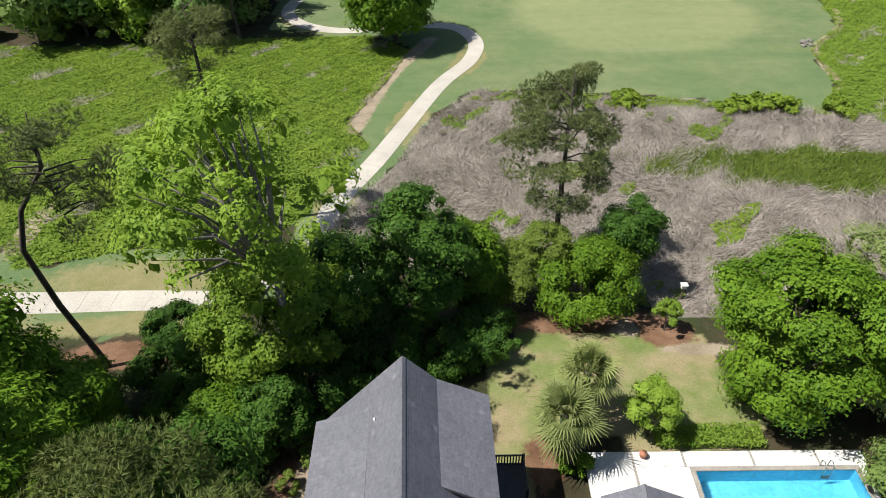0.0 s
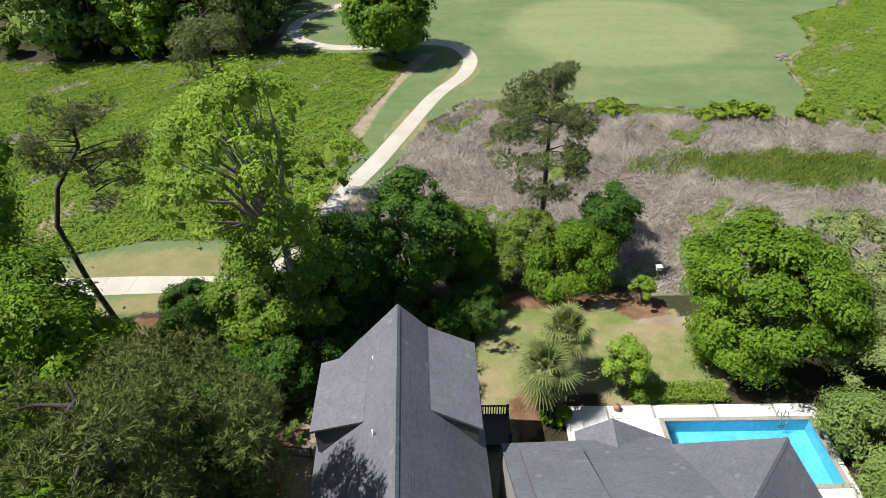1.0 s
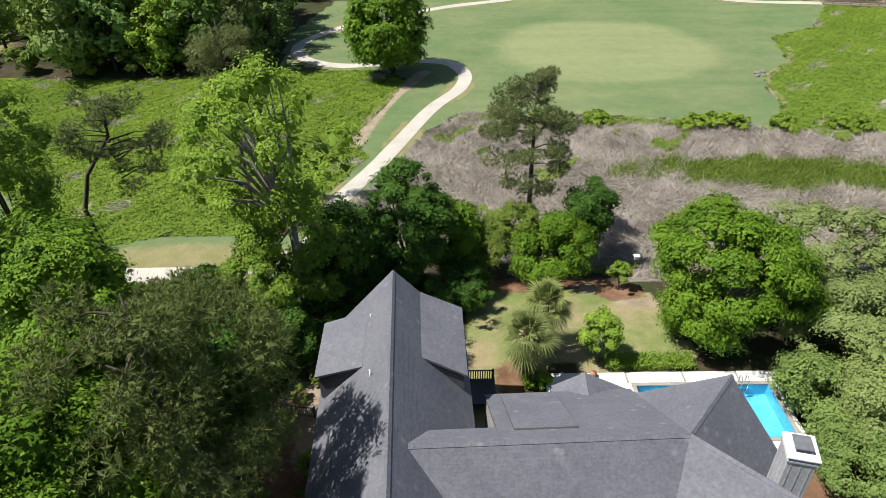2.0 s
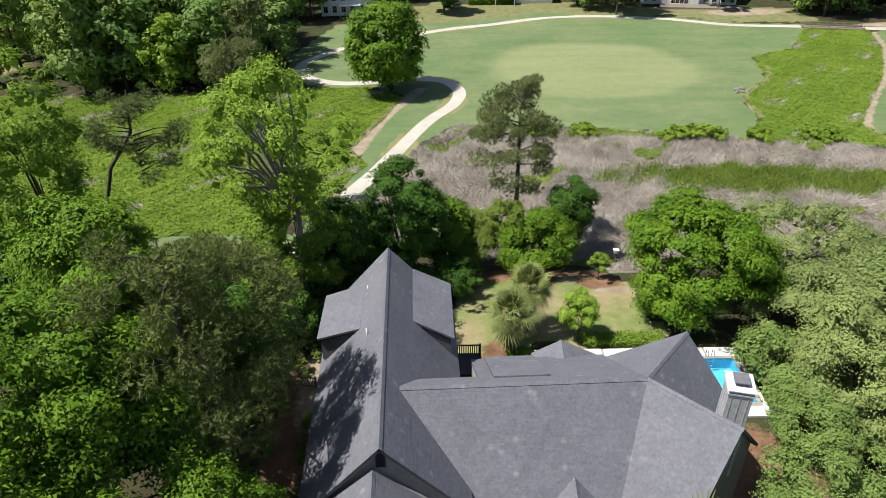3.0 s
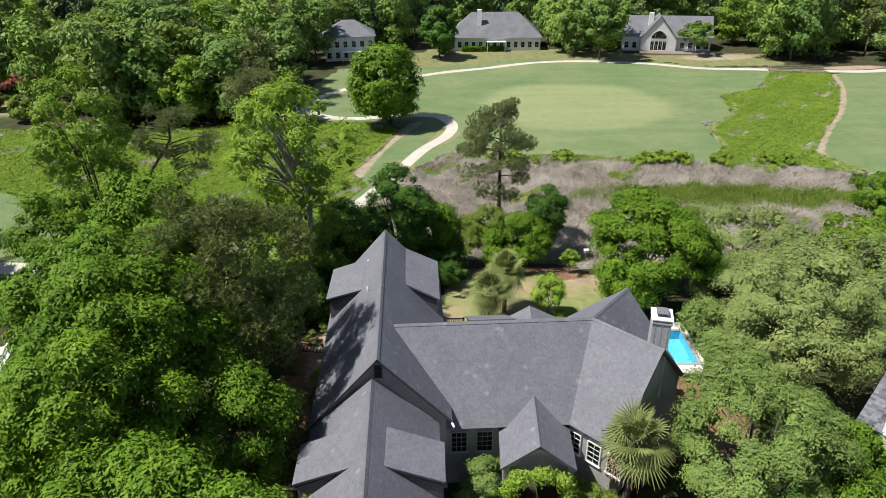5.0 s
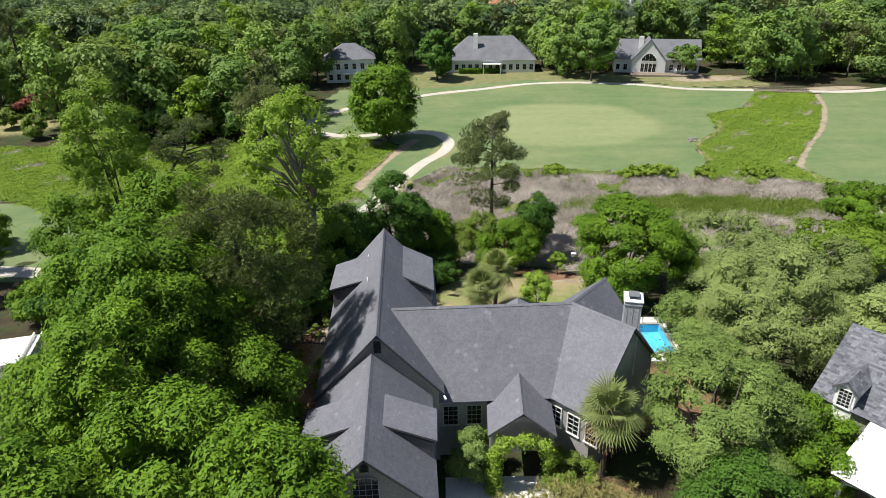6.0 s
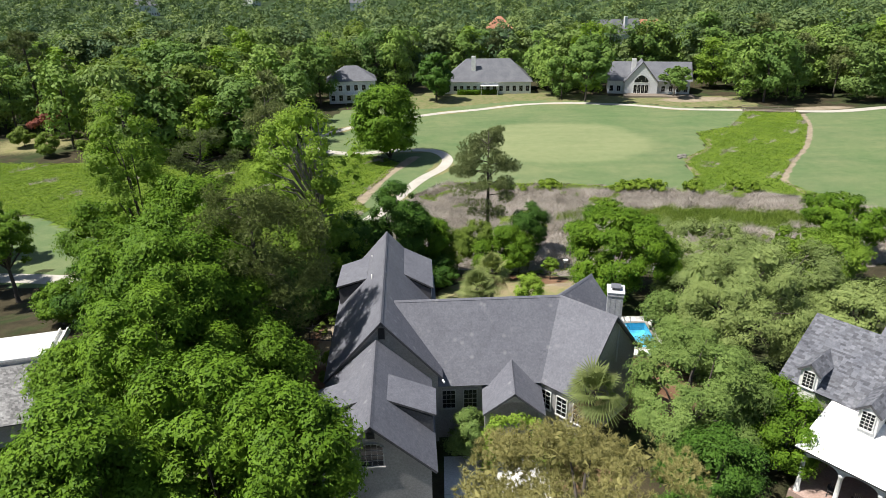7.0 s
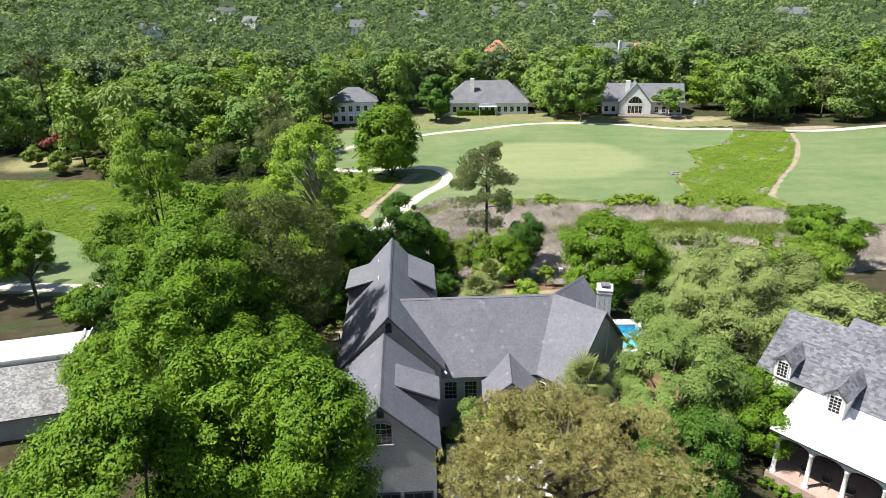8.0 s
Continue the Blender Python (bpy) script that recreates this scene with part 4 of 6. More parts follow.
def neighbour_house():
    """The house beside, with a white roofed porch, dormers and mottled shingles."""
    H = empty("house", "white house with mottled grey shingles, dormers and a columned porch", "house", NB_AT[:3], NB_AT[5])
    R, W, F = M_SHINGLE_N, M_WHITE, -9.5
    # local x runs along the ridge, -y towards the porch
    gable(H, (0.9, 0), (5.6, 0), 1.0, 5.4, 5.4, -2.8, -2.8, R, 111, course=0.18, width=0.32)
    gable(H, (5.6, 0.9), (18, 0.9), 1.65, 5.4, 6.3, -2.8, -2.85, R, 121, course=0.18, width=0.32)
    wing_wall(H, (0.9, 0), (18, 0), 0.95, 5.4, 5.4, -2.8, -2.8, F, M_WALL)
    # porch
    slope(H, (5.0, -5.25, -2.86), (18, -5.25, -2.86), (18.4, -10.3, -4.6), (4.8, -10.3, -4.6), M_WHITE, 131, 0.14, "porch_roof", 5.0, 0.55)
    # thin dark panel over the wall, painting in the shade under the porch
    part("porch_back_wall", boxes((5.2, 17.6, -5.05, -5.02, -8.65, -3.3)), M_PORCHSHADE, H, "brick panel behind the porch, darkened for its shade")
    part("porch_floor", boxes((5.0, 18, -10.1, -5.1, -9.4, -8.65)), M_BRICK, H, "red brick porch floor")
    for k in range(6):
        x = 5.4 + k * 2.52
        c = part("column", tubes_mesh("column", [([(x, -9.7, -8.65), (x, -9.7, -8.45), (x, -9.7, -8.4), (x, -9.7, -5.75), (x, -9.7, -5.65), (x, -9.7, -5.4)], [0.25, 0.25, 0.18, 0.15, 0.21, 0.21])], 12), W, H)
        if k < 5:
            bm = bmesh.new()
            n = 10
            prof = [(0.0, -4.72), (2.52, -4.72), (2.52, -5.5)] + [(1.26 + 1.1 * math.cos(math.pi * j / n), -5.6 + 0.5 * math.sin(math.pi * j / n)) for j in range(n + 1)] + [(0.0, -5.5)]
            fr = [bm.verts.new((x + u, -9.8, z)) for u, z in prof]
            bk = [bm.verts.new((x + u, -9.62, z)) for u, z in prof]
            bm.faces.new(fr)
            bm.faces.new(bk[::-1])
            for i in range(len(fr)):
                bm.faces.new((fr[i], fr[(i + 1) % len(fr)], bk[(i + 1) % len(fr)], bk[i]))
            bmesh.ops.recalc_face_normals(bm, faces=bm.faces[:])
            part("porch_arch", bm, W, H)
    # gabled dormers
    for x, face, lift in ((3.1, -5.3, 0.0), (7.9, -7.0, -0.2), (12.7, -7.0, -0.2)):
        d = part("dormer", boxes((x - 0.66, x + 0.66, face, -1.5, -4.2 + lift, -1.25 + lift)), W, H)
        bm = bmesh.new()
        pr = [(-0.66, -1.249 + lift), (0.66, -1.249 + lift), (0, -0.66 + lift)]
        f0 = [bm.verts.new((x + u, face, z)) for u, z in pr]
        f1 = [bm.verts.new((x + u, -1.6, z)) for u, z in pr]
        bm.faces.new(f0[::-1])
        bm.faces.new(f1)
        for i in range(3):
            bm.faces.new((f0[i], f0[(i + 1) % 3], f1[(i + 1) % 3], f1[i]))
        bmesh.ops.recalc_face_normals(bm, faces=bm.faces[:])
        part("dormer_gable", bm, W, d)
        gable(d, (x, face - 0.25), (x, -1.0), -0.52 + lift, 0.9, 0.9, -1.34 + lift, -1.34 + lift, R, 140 + int(x), course=0.18, width=0.32)
        window(H, (x, face, -2.72 + lift), 0, 0.8, 1.4, 3, 5)
    for k in range(5):
        window(H, (6.6 + 2.52 * k, -5.06, -8.0), 0, 0.9, 2.0, 2, 4)
    return H


NB = neighbour_house()


def rocking_chair():
    ch = empty("rocking_chair", "dark wooden rocking chair on the brick porch", "chair", group="porch rocking chairs")
    part("seat", bevelled(boxes((-0.28, 0.28, -0.26, 0.26, 0.42, 0.46)), 0.01), M_TRIM, ch)
    for k in range(5):
        part("back_slat", boxes((-0.24 + 0.11 * k, -0.17 + 0.11 * k, 0.24, 0.28, 0.46, 1.1)), M_TRIM, ch)
    for s in (-1, 1):
        part("armrest", boxes((s * 0.3 - 0.05, s * 0.3 + 0.05, -0.28, 0.26, 0.62, 0.66)), M_TRIM, ch)
        part("rocker", boxes((s * 0.26 - 0.025, s * 0.26 + 0.025, -0.45, 0.5, 0.0, 0.06)), M_TRIM, ch)
        for y in (-0.22, 0.22):
            part("leg", boxes((s * 0.26 - 0.025, s * 0.26 + 0.025, y - 0.025, y + 0.025, 0.06, 0.62)), M_TRIM, ch)
    return ch


ch = rocking_chair()
inv = pose(*NB_AT)
first = True
for x in (7.3, 8.9, 10.6, 12.6):
    m = inv @ pose(x, -8.3, -8.65, 0, 0, 12)
    if first:
        ch.matrix_basis = m
        first = False
    else:
        copy_thing(ch, m)


def west_house():
    H = empty("house", "low house with weathered shake hip roof and a white flat roof", "house", (-35.9, 9.8, 0), 14)
    zr = -4.4
    a, b = (-6, 0), (3.4, 0)
    for A, B, C, D, s in (((-6, 0, zr), (1.2, 0, zr), (5.5, -5.2, -6.9), (-10, -5.2, -6.9), 1), ((1.2, 0, zr), (1.2, 0.01, zr), (5.5, 5.2, -6.9), (5.5, -5.2, -6.9), 2),
                          ((1.2, 0, zr), (-6, 0, zr), (-10, 5.2, -6.9), (5.5, 5.2, -6.9), 3)):
        slope(H, A, B, C, D, M_SHAKE, 150 + s, course=0.22, width=0.22)
    part("wall", boxes((-9.4, 4.9, -4.6, 4.6, -9.8, -6.75)), M_WALL, H)
    part("flat_roof", bevelled(boxes((-9, 3.2, 2.6, 7.2, -5.2, -4.95)), 0.03), M_WHITE, H, "bright white flat roof")
    part("parapet_rail", boxes((3.0, 3.12, 2.7, 7.1, -4.95, -4.6), (2.3, 2.42, 2.7, 7.1, -4.95, -4.6)), M_WHITE, H)
    part("rear_wall", boxes((-8.6, 2.8, 3.0, 6.8, -9.8, -5.2)), M_WHITE, H)


west_house()


def far_house(label, x, y, rz, w, d, eave, ridge, floors=1, hip=True, porch=False, arch=False, wallmat=None, roofmat=None, floor=-10.5, chim=None):
    """A house across the fairway: walls, roof, rows of windows, chimney, awning."""
    H = empty("house", label, "house", (x, y, 0), rz)
    wm, rm = wallmat or M_FARWALL, roofmat or M_GREYROOF
    part("wall", boxes((-w / 2, w / 2, -d / 2, d / 2, floor, eave)), wm, H)
    o = 0.6
    ins = d / 2 if hip else 0.0
    bm = bmesh.new()
    e = [bm.verts.new(p) for p in ((-w / 2 - o, -d / 2 - o, eave), (w / 2 + o, -d / 2 - o, eave), (w / 2 + o, d / 2 + o, eave), (-w / 2 - o, d / 2 + o, eave))]
    r = [bm.verts.new((-w / 2 + ins - (0 if hip else o), 0, ridge)), bm.verts.new((w / 2 - ins + (0 if hip else o), 0, ridge))]
    bm.faces.new((e[0], e[1], r[1], r[0]))
    bm.faces.new((e[2], e[3], r[0], r[1]))
    bm.faces.new((e[1], e[2], r[1]))
    bm.faces.new((e[3], e[0], r[0]))
    bm.faces.new(e[::-1])
    bmesh.ops.recalc_face_normals(bm, faces=bm.faces[:])
    part("roof", bm, rm, H)
    n = max(3, int(w / 2.2))
    for f in range(floors):
        z = floor + 0.9 + f * 3.1
        for k in range(n):
            xx = -w / 2 + w * (k + 0.5) / n
            window(H, (xx, -d / 2, z), 0, 1.15, 1.75, 2, 2)
    if porch:
        part("awning", boxes((-2.5, 3.5, -d / 2 - 2.6, -d / 2, floor + 2.9, floor + 3.05)), M_WHITE, H, "white awning")
        for xx in (-2.3, 3.3):
            part("awning_post", boxes((xx - 0.08, xx + 0.08, -d / 2 - 2.5, -d / 2 - 2.34, floor, floor + 2.9)), M_WHITE, H)
    if chim:
        part("chimney", boxes((chim - 0.7, chim + 0.7, -d / 4 - 0.6, -d / 4 + 0.6, eave, ridge + 1.2)), M_WHITE, H)
    if arch:
        g = -d / 2 - 1.5
        gable(H, (-2.5, g - 0.5), (-2.5, 1), ridge + 0.9, 5.6, 5.6, eave - 0.4, eave - 0.4, rm, 160, cap=False, course=0.5, width=1.0)
        wing_wall(H, (-2.5, g - 0.5), (-2.5, 1), ridge + 0.9, 5.6, 5.6, eave - 0.4, eave - 0.4, floor, wm)
        window(H, (-2.5, g - 0.15, floor + 4.0), 0, 4.4, 0.6, 4, 1, 1.7)
        for k in range(4):
            window(H, (-4.3 + 1.2 * k, g - 0.15, floor + 0.6), 0, 1.0, 2.6, 2, 2)
        part("deck", boxes((-8, 14, g - 5, g, floor - 0.3, floor + 0.5)), M_WOOD, H, "weathered timber deck")
    return H


far_house("white two-storey house with a grey hip roof behind trees", -26.0, 180, 8, 15, 11, -5.4, -1.2, 2, True, True, floor=-12.4)
far_house("white brick house with a wide grey hip roof and awning", 20, 193, -4, 29, 14, -8.2, -1.4, 1, True, True, chim=-5, floor=-12.2)
far_house("white house with an arched gable window and timber deck", 73.0, 184, -12, 26, 12, -7.6, -2.2, 1, False, False, True, chim=-5.0, floor=-11.9)
far_house("white gabled house half hidden by far woods", 84, 276, 10, 22, 12, -1.6, 4.6, 2, False, chim=4, floor=-12)
far_house("house with a red clay roof among far trees", 104, 290, 10, 20, 12, -1.4, 3.4, 2, True, wallmat=M_FARWALL, roofmat=M_CLAY, floor=-12)
far_house("house with a red clay roof among far trees", 34, 310, 0, 12, 10, -1.0, 4.6, 2, True, wallmat=M_FARWALL, roofmat=M_CLAY, floor=-12)

rngt = random.Random(21)
for k in range(16):
    d = rngt.uniform(650, 1500)
    xx = rngt.uniform(-0.55, 0.62) * d
    gy = d
    far_house("pale house with a grey roof among distant trees", xx, gy, rngt.uniform(-40, 40), rngt.uniform(16, 26), 12, -2.5 + gz(xx, gy) + 12.4, 4.5 + gz(xx, gy) + 12.4, 1, rngt.random() < 0.5, floor=gz(xx, gy))

# ---- pool ----


def pool():
    x0, x1, y0, y1 = POOL
    P = empty("swimming_pool", "rectangular blue swimming pool with clear water", "pool")
    part("basin", boxes((x0 - 0.2, x1 + 0.2, y0 - 0.2, y1 + 0.2, -11.2, -11.0), (x0 - 0.2, x0, y0, y1, -11.0, -9.26), (x1, x1 + 0.2, y0, y1, -11.0, -9.26),
                        (x0 - 0.2, x1 + 0.2, y0 - 0.2, y0, -11.0, -9.26), (x0 - 0.2, x1 + 0.2, y1, y1 + 0.2, -11.0, -9.26)), M_POOL, P)
    bm = bmesh.new()
    n = 24
    vs = [[bm.verts.new((x0 + (x1 - x0) * i / n, y0 + (y1 - y0) * j / n, -9.36)) for i in range(n + 1)] for j in range(n + 1)]
    for j in range(n):
        for i in range(n):
            bm.faces.new((vs[j][i], vs[j][i + 1], vs[j + 1][i + 1], vs[j + 1][i]))
    w = part("water", bm, M_WATER, P, "clear blue water")
    w.visible_shadow = False
    for a in ((x0 - 0.3, x1 + 0.3, y1 - 0.02, y1 + 0.3), (x0 - 0.3, x1 + 0.3, y0 - 0.3, y0 + 0.02), (x0 - 0.3, x0 + 0.02, y0 + 0.022, y1 - 0.022), (x1 - 0.02, x1 + 0.3, y0 + 0.022, y1 - 0.022)):
        part("coping", bevelled(boxes((*a, -9.27, -9.17)), 0.015), M_COPING, P, "tan coping stone")
    for dx in (0, 0.5):
        t = tubes_mesh("ladder_rail", [([(23.2 + dx, y1 + 0.25, -9.2), (23.2 + dx, y1 + 0.22, -8.5), (23.2 + dx, y1 - 0.05, -8.35), (23.2 + dx, y1 - 0.3, -8.6), (23.2 + dx, y1 - 0.32, -10.2)], [0.03] * 5)], 8)
        part("ladder_rail", t, M_STEEL, P, "steel ladder rail")
    for z in (-9.5, -9.8):
        part("ladder_step", boxes((23.2, 23.7, y1 - 0.38, y1 - 0.28, z, z + 0.04)), M_STEEL, P)
    return P


pool()
deck = empty("pool_deck", "white concrete pool deck with dark joints", "deck")
deck["kind"] = "structure"
px0, px1, py0, py1 = POOL
for x0, x1, y0, y1 in ((11.5, 14.65, py1 + 0.31, 25.5), (14.8, 19.1, py1 + 0.31, 25.5), (19.25, 23.3, py1 + 0.31, 25.5), (23.45, 26.4, py1 + 0.31, 25.5),
                       (8.3, 11.35, 18.2, 25.5), (11.5, px0 - 0.31, 18.2, py1 + 0.29), (px1 + 0.31, 26.1, 20.4, py1 + 0.29), (px1 + 0.31, 26.1, 17.5, 20.3),
                       (11.5, 18.9, 16.4, py0 - 0.31), (19.0, px1 + 0.29, 17.5, py0 - 0.31)):
    part("slab", bevelled(boxes((x0, x1, y0, y1, -9.5, -9.2)), 0.012), M_DECK, deck)
part("joint_strip", boxes((14.655, 14.795, py1 + 0.31, 25.5, -9.5, -9.215), (19.105, 19.245, py1 + 0.31, 25.5, -9.5, -9.215), (23.305, 23.445, py1 + 0.31, 25.5, -9.5, -9.215), (11.355, 11.495, 18.2, 25.5, -9.5, -9.215)), M_COPING, deck, "tan joint strips")

drive = empty("driveway", "pale concrete forecourt in front of the house", "driveway")
drive["kind"] = "structure"
for x0, x1, y0, y1 in ((2.7, 6.2, -1.2, 3.0), (6.23, 11.0, -1.2, 3.0), (2.7, 6.2, -12, -1.23), (6.23, 11.0, -12, -1.23), (-6, 2.67, -16, -6.6), (2.7, 11, -24, -12.03)):
    part("slab", boxes((x0, x1, y0, y1, -9.6, -9.33)), M_DECK, drive)
ribbon("street", [(-220, 190), (-160, 184), (-130, 178)], 6.0, "pale sunlit drive in the far woods", 0.05)


def fence(x0, y0, x1, y1, h, label):
    """A low metal fence: posts, two rails and pickets."""
    L = math.hypot(x1 - x0, y1 - y0)
    F = empty("fence", label, "fence", (x0, y0, gz(x0, y0)), math.degrees(math.atan2(y1 - y0, x1 - x0)))
    for z in (0.15, h - 0.08):
        part("rail", boxes((0, L, -0.03, 0.03, z, z + 0.06)), M_TRIM, F)
    for x in (0, L):
        part("post", boxes((x - 0.06, x + 0.06, -0.06, 0.06, -0.1, h + 0.12)), M_TRIM, F)
    n = int(L / 0.14)
    for k in range(1, n):
        part("picket", boxes((L * k / n - 0.018, L * k / n + 0.018, -0.018, 0.018, 0.08, h)), M_TRIM, F)
    return F


fence(-11.7, 21.8, -9.2, 21.4, 1.1, "dark metal fence across the side yard")
balc = empty("balcony", "dark balcony landing with a slatted railing", "balcony", (3.35, 24.2, -9.4))
part("deck_floor", boxes((-1.5, 0.9, -2.6, 0.0, 0.9, 1.05)), M_TRIM, balc)
for x, y in ((-1.4, -0.1), (0.8, -0.1), (0.8, -2.5), (-1.4, -2.5)):
    part("post", boxes((x - 0.08, x + 0.08, y - 0.08, y + 0.08, -0.1, 2.1)), M_TRIM, balc)
part("rail", boxes((-1.4, 0.8, -0.14, -0.04, 1.95, 2.02)), M_TRIM, balc)
part("rail", boxes((0.76, 0.84, -2.5, -0.1, 1.95, 2.02)), M_TRIM, balc)
for k in range(12):
    part("slat", boxes((-1.3 + 0.18 * k, -1.22 + 0.18 * k, -0.11, -0.07, 1.05, 1.95)), M_TRIM, balc)

bridge = empty("footbridge", "weathered timber cart bridge with low rails", "bridge", (90.5, 149.1, gz(90.5, 149.1)), math.degrees(math.atan2(145.4 - 149.1, 104.2 - 90.5)))
for k in range(30):
    part("plank", boxes((0.02 + 0.46 * k, 0.44 + 0.46 * k, -1.5, 1.5, 0.06, 0.14)), M_WOOD, bridge)
for s in (-1, 1):
    part("rail", boxes((0, 13.8, s * 1.5 - 0.06, s * 1.5 + 0.06, 0.95, 1.07)), M_WOOD, bridge)
    part("rail", boxes((0, 13.8, s * 1.5 - 0.05, s * 1.5 + 0.05, 0.5, 0.6)), M_WOOD, bridge)
    for k in range(8):
        part("post", boxes((1.96 * k, 1.96 * k + 0.14, s * 1.5 - 0.07, s * 1.5 + 0.07, -0.9, 1.0)), M_WOOD, bridge)

box_ob = empty("nest_box", "small white nest box on a post in the reeds", "nest box", (19.9, 42.3, gz(19.9, 42.3)))
part("post", boxes((-0.05, 0.05, -0.05, 0.05, -0.1, 1.4)), M_WOOD, box_ob)
part("body", bevelled(boxes((-0.22, 0.22, -0.18, 0.18, 1.4, 1.75)), 0.01), M_WHITE, box_ob)
part("roof", boxes((-0.3, 0.3, -0.26, 0.26, 1.752, 1.83)), M_WHITE, box_ob)

pot = empty("flower_pot", "brown clay pot on the pool deck", "pot", (12.1, 25.1, -9.2))
part("pot", tubes_mesh("pot", [([(0, 0, 0), (0, 0, 0.2), (0, 0, 0.38), (0, 0, 0.42)], [0.16, 0.22, 0.25, 0.27])], 14), M_CLAY, pot)

# ---- trees of the near gardens ----
broadleaf("maple_tree", "tall bright green maple with airy crown and pale limbs", -11.0, 30.8, 15.8, 7.3, L_MAPLE, bottom=-2.0, nclump=105, nleaf=9000, size=0.42, seed=2, bark=M_PALEBARK, trunk=0.38, sparse=0.6, clump=0.2, limbs=46, forkz=2.0)
broadleaf("maple_tree", "bright green lower crown of leafy maple beside house", -12.2, 33.0, 2.5, 5.6, L_MAPLE, bottom=-8.6, nclump=60, nleaf=9000, size=0.38, seed=3, trunk=0.2)
broadleaf("oak_tree", "dark green dense oak behind the house", -3.0, 38.4, 2.6, 4.7, L_DARK, bottom=-9.0, nclump=70, nleaf=11000, size=0.34, seed=4)
broadleaf("oak_tree", "dark green dense oak behind the house", -7.8, 36.2, 0.2, 4.5, L_DARK, bottom=-9.2, nclump=60, nleaf=9000, size=0.34, seed=5)
broadleaf("oak_tree", "mid green oak at the lawn's edge", 0.6, 40.6, -2.4, 3.6, L_OAK, bottom=-9.4, nclump=50, nleaf=7000, size=0.32, seed=6)
broadleaf("shrub", "rounded dark green shrub at the lawn's edge", 2.9, 35.4, -6.2, 2.9, L_DARK, bottom=-9.4, nclump=40, nleaf=4200, size=0.24, seed=7, trunk=0.1, category="shrub")
broadleaf("shrub", "olive green shrub at the marsh edge", 5.0, 42.2, -5.0, 3.1, L_OLIVE, bottom=-10, nclump=36, nleaf=3800, size=0.26, seed=8, trunk=0.1, category="shrub")
broadleaf("shrub", "olive green shrub at the marsh edge", 7.8, 44.2, -4.4, 2.6, L_OLIVE, bottom=-10, nclump=30, nleaf=3000, size=0.26, seed=9, trunk=0.1, category="shrub")
broadleaf("small_tree", "rounded bright green small tree casting shade on lawn", 10.8, 40.4, -4.0, 4.2, L_OAK, bottom=-10.4, nclump=46, nleaf=7000, size=0.28, seed=10, trunk=0.15)
broadleaf("small_tree", "narrow dark green small tree beside the reeds", 15.0, 44.2, -1.6, 2.7, L_DARK, bottom=-10.6, nclump=40, nleaf=5200, size=0.3, seed=11, trunk=0.14)
broadleaf("shrub", "yellow-green young magnolia shrub on pine straw", 17.0, 37.5, -7.2, 1.15, L_LIME, bottom=-9.5, nclump=20, nleaf=1300, size=0.24, seed=12, trunk=0.06, category="shrub")
broadleaf("oak_tree", "broad deep green oak beside the pool", 23.0, 30.2, 2.0, 6.9, L_OAK, bottom=-9.0, nclump=110, nleaf=20000, size=0.34, seed=13, trunk=0.36)
broadleaf("small_tree", "bright lime green young tree beside pool deck", 12.9, 26.9, -4.6, 1.6, L_LIME, bottom=-9.0, nclump=30, nleaf=2600, size=0.24, seed=14, trunk=0.07)
hedge = empty("hedge", "low clipped yellow-green hedge along the deck", "hedge", (16.8, 26.6, -9.4))
rngh = np.random.default_rng(70)
hc = rngh.uniform((-3.6, -0.85, 0.1), (3.6, 0.85, 0.75), (5200, 3))
part("leaves", quads_mesh("leaves", leaf_quads(rngh, hc, rngh.normal(size=(5200, 3)) + np.array((0, 0, 1.2)), 0.16)), L_LIME, hedge)
part("stems", tubes_mesh("stems", [([(x, 0, -0.1), (x + 0.05, 0.1, 0.6)], [0.03, 0.01]) for x in np.arange(-3.4, 3.5, 0.5)], 4), M_BARK, hedge)["kind"] = "stuff"
palm("stout fan palm with grey-green fronds beside the lawn", 6.7, 25.4, -5.0, 2.3, 21)
palm("taller fan palm with grey-green fronds beside the lawn", 8.5, 28.2, -4.2, 2.3, 22)
palm("fan palm with grey-green fronds beside the front door", 14.6, 3.0, -3.0, 2.4, 23)
broadleaf("shrub", "low green shrub under the palms", 7.6, 24.2, -8.3, 1.2, L_OAK, bottom=-9.4, nclump=18, nleaf=1500, size=0.2, seed=15, trunk=0.05, category="shrub")
broadleaf("shrub", "drooping grey-green weeping shrub at the front wall", 4.9, 2.8, -4.6, 1.9, L_LIVE, bottom=-9.2, nclump=34, nleaf=3400, size=0.24, seed=16, trunk=0.07, category="shrub")


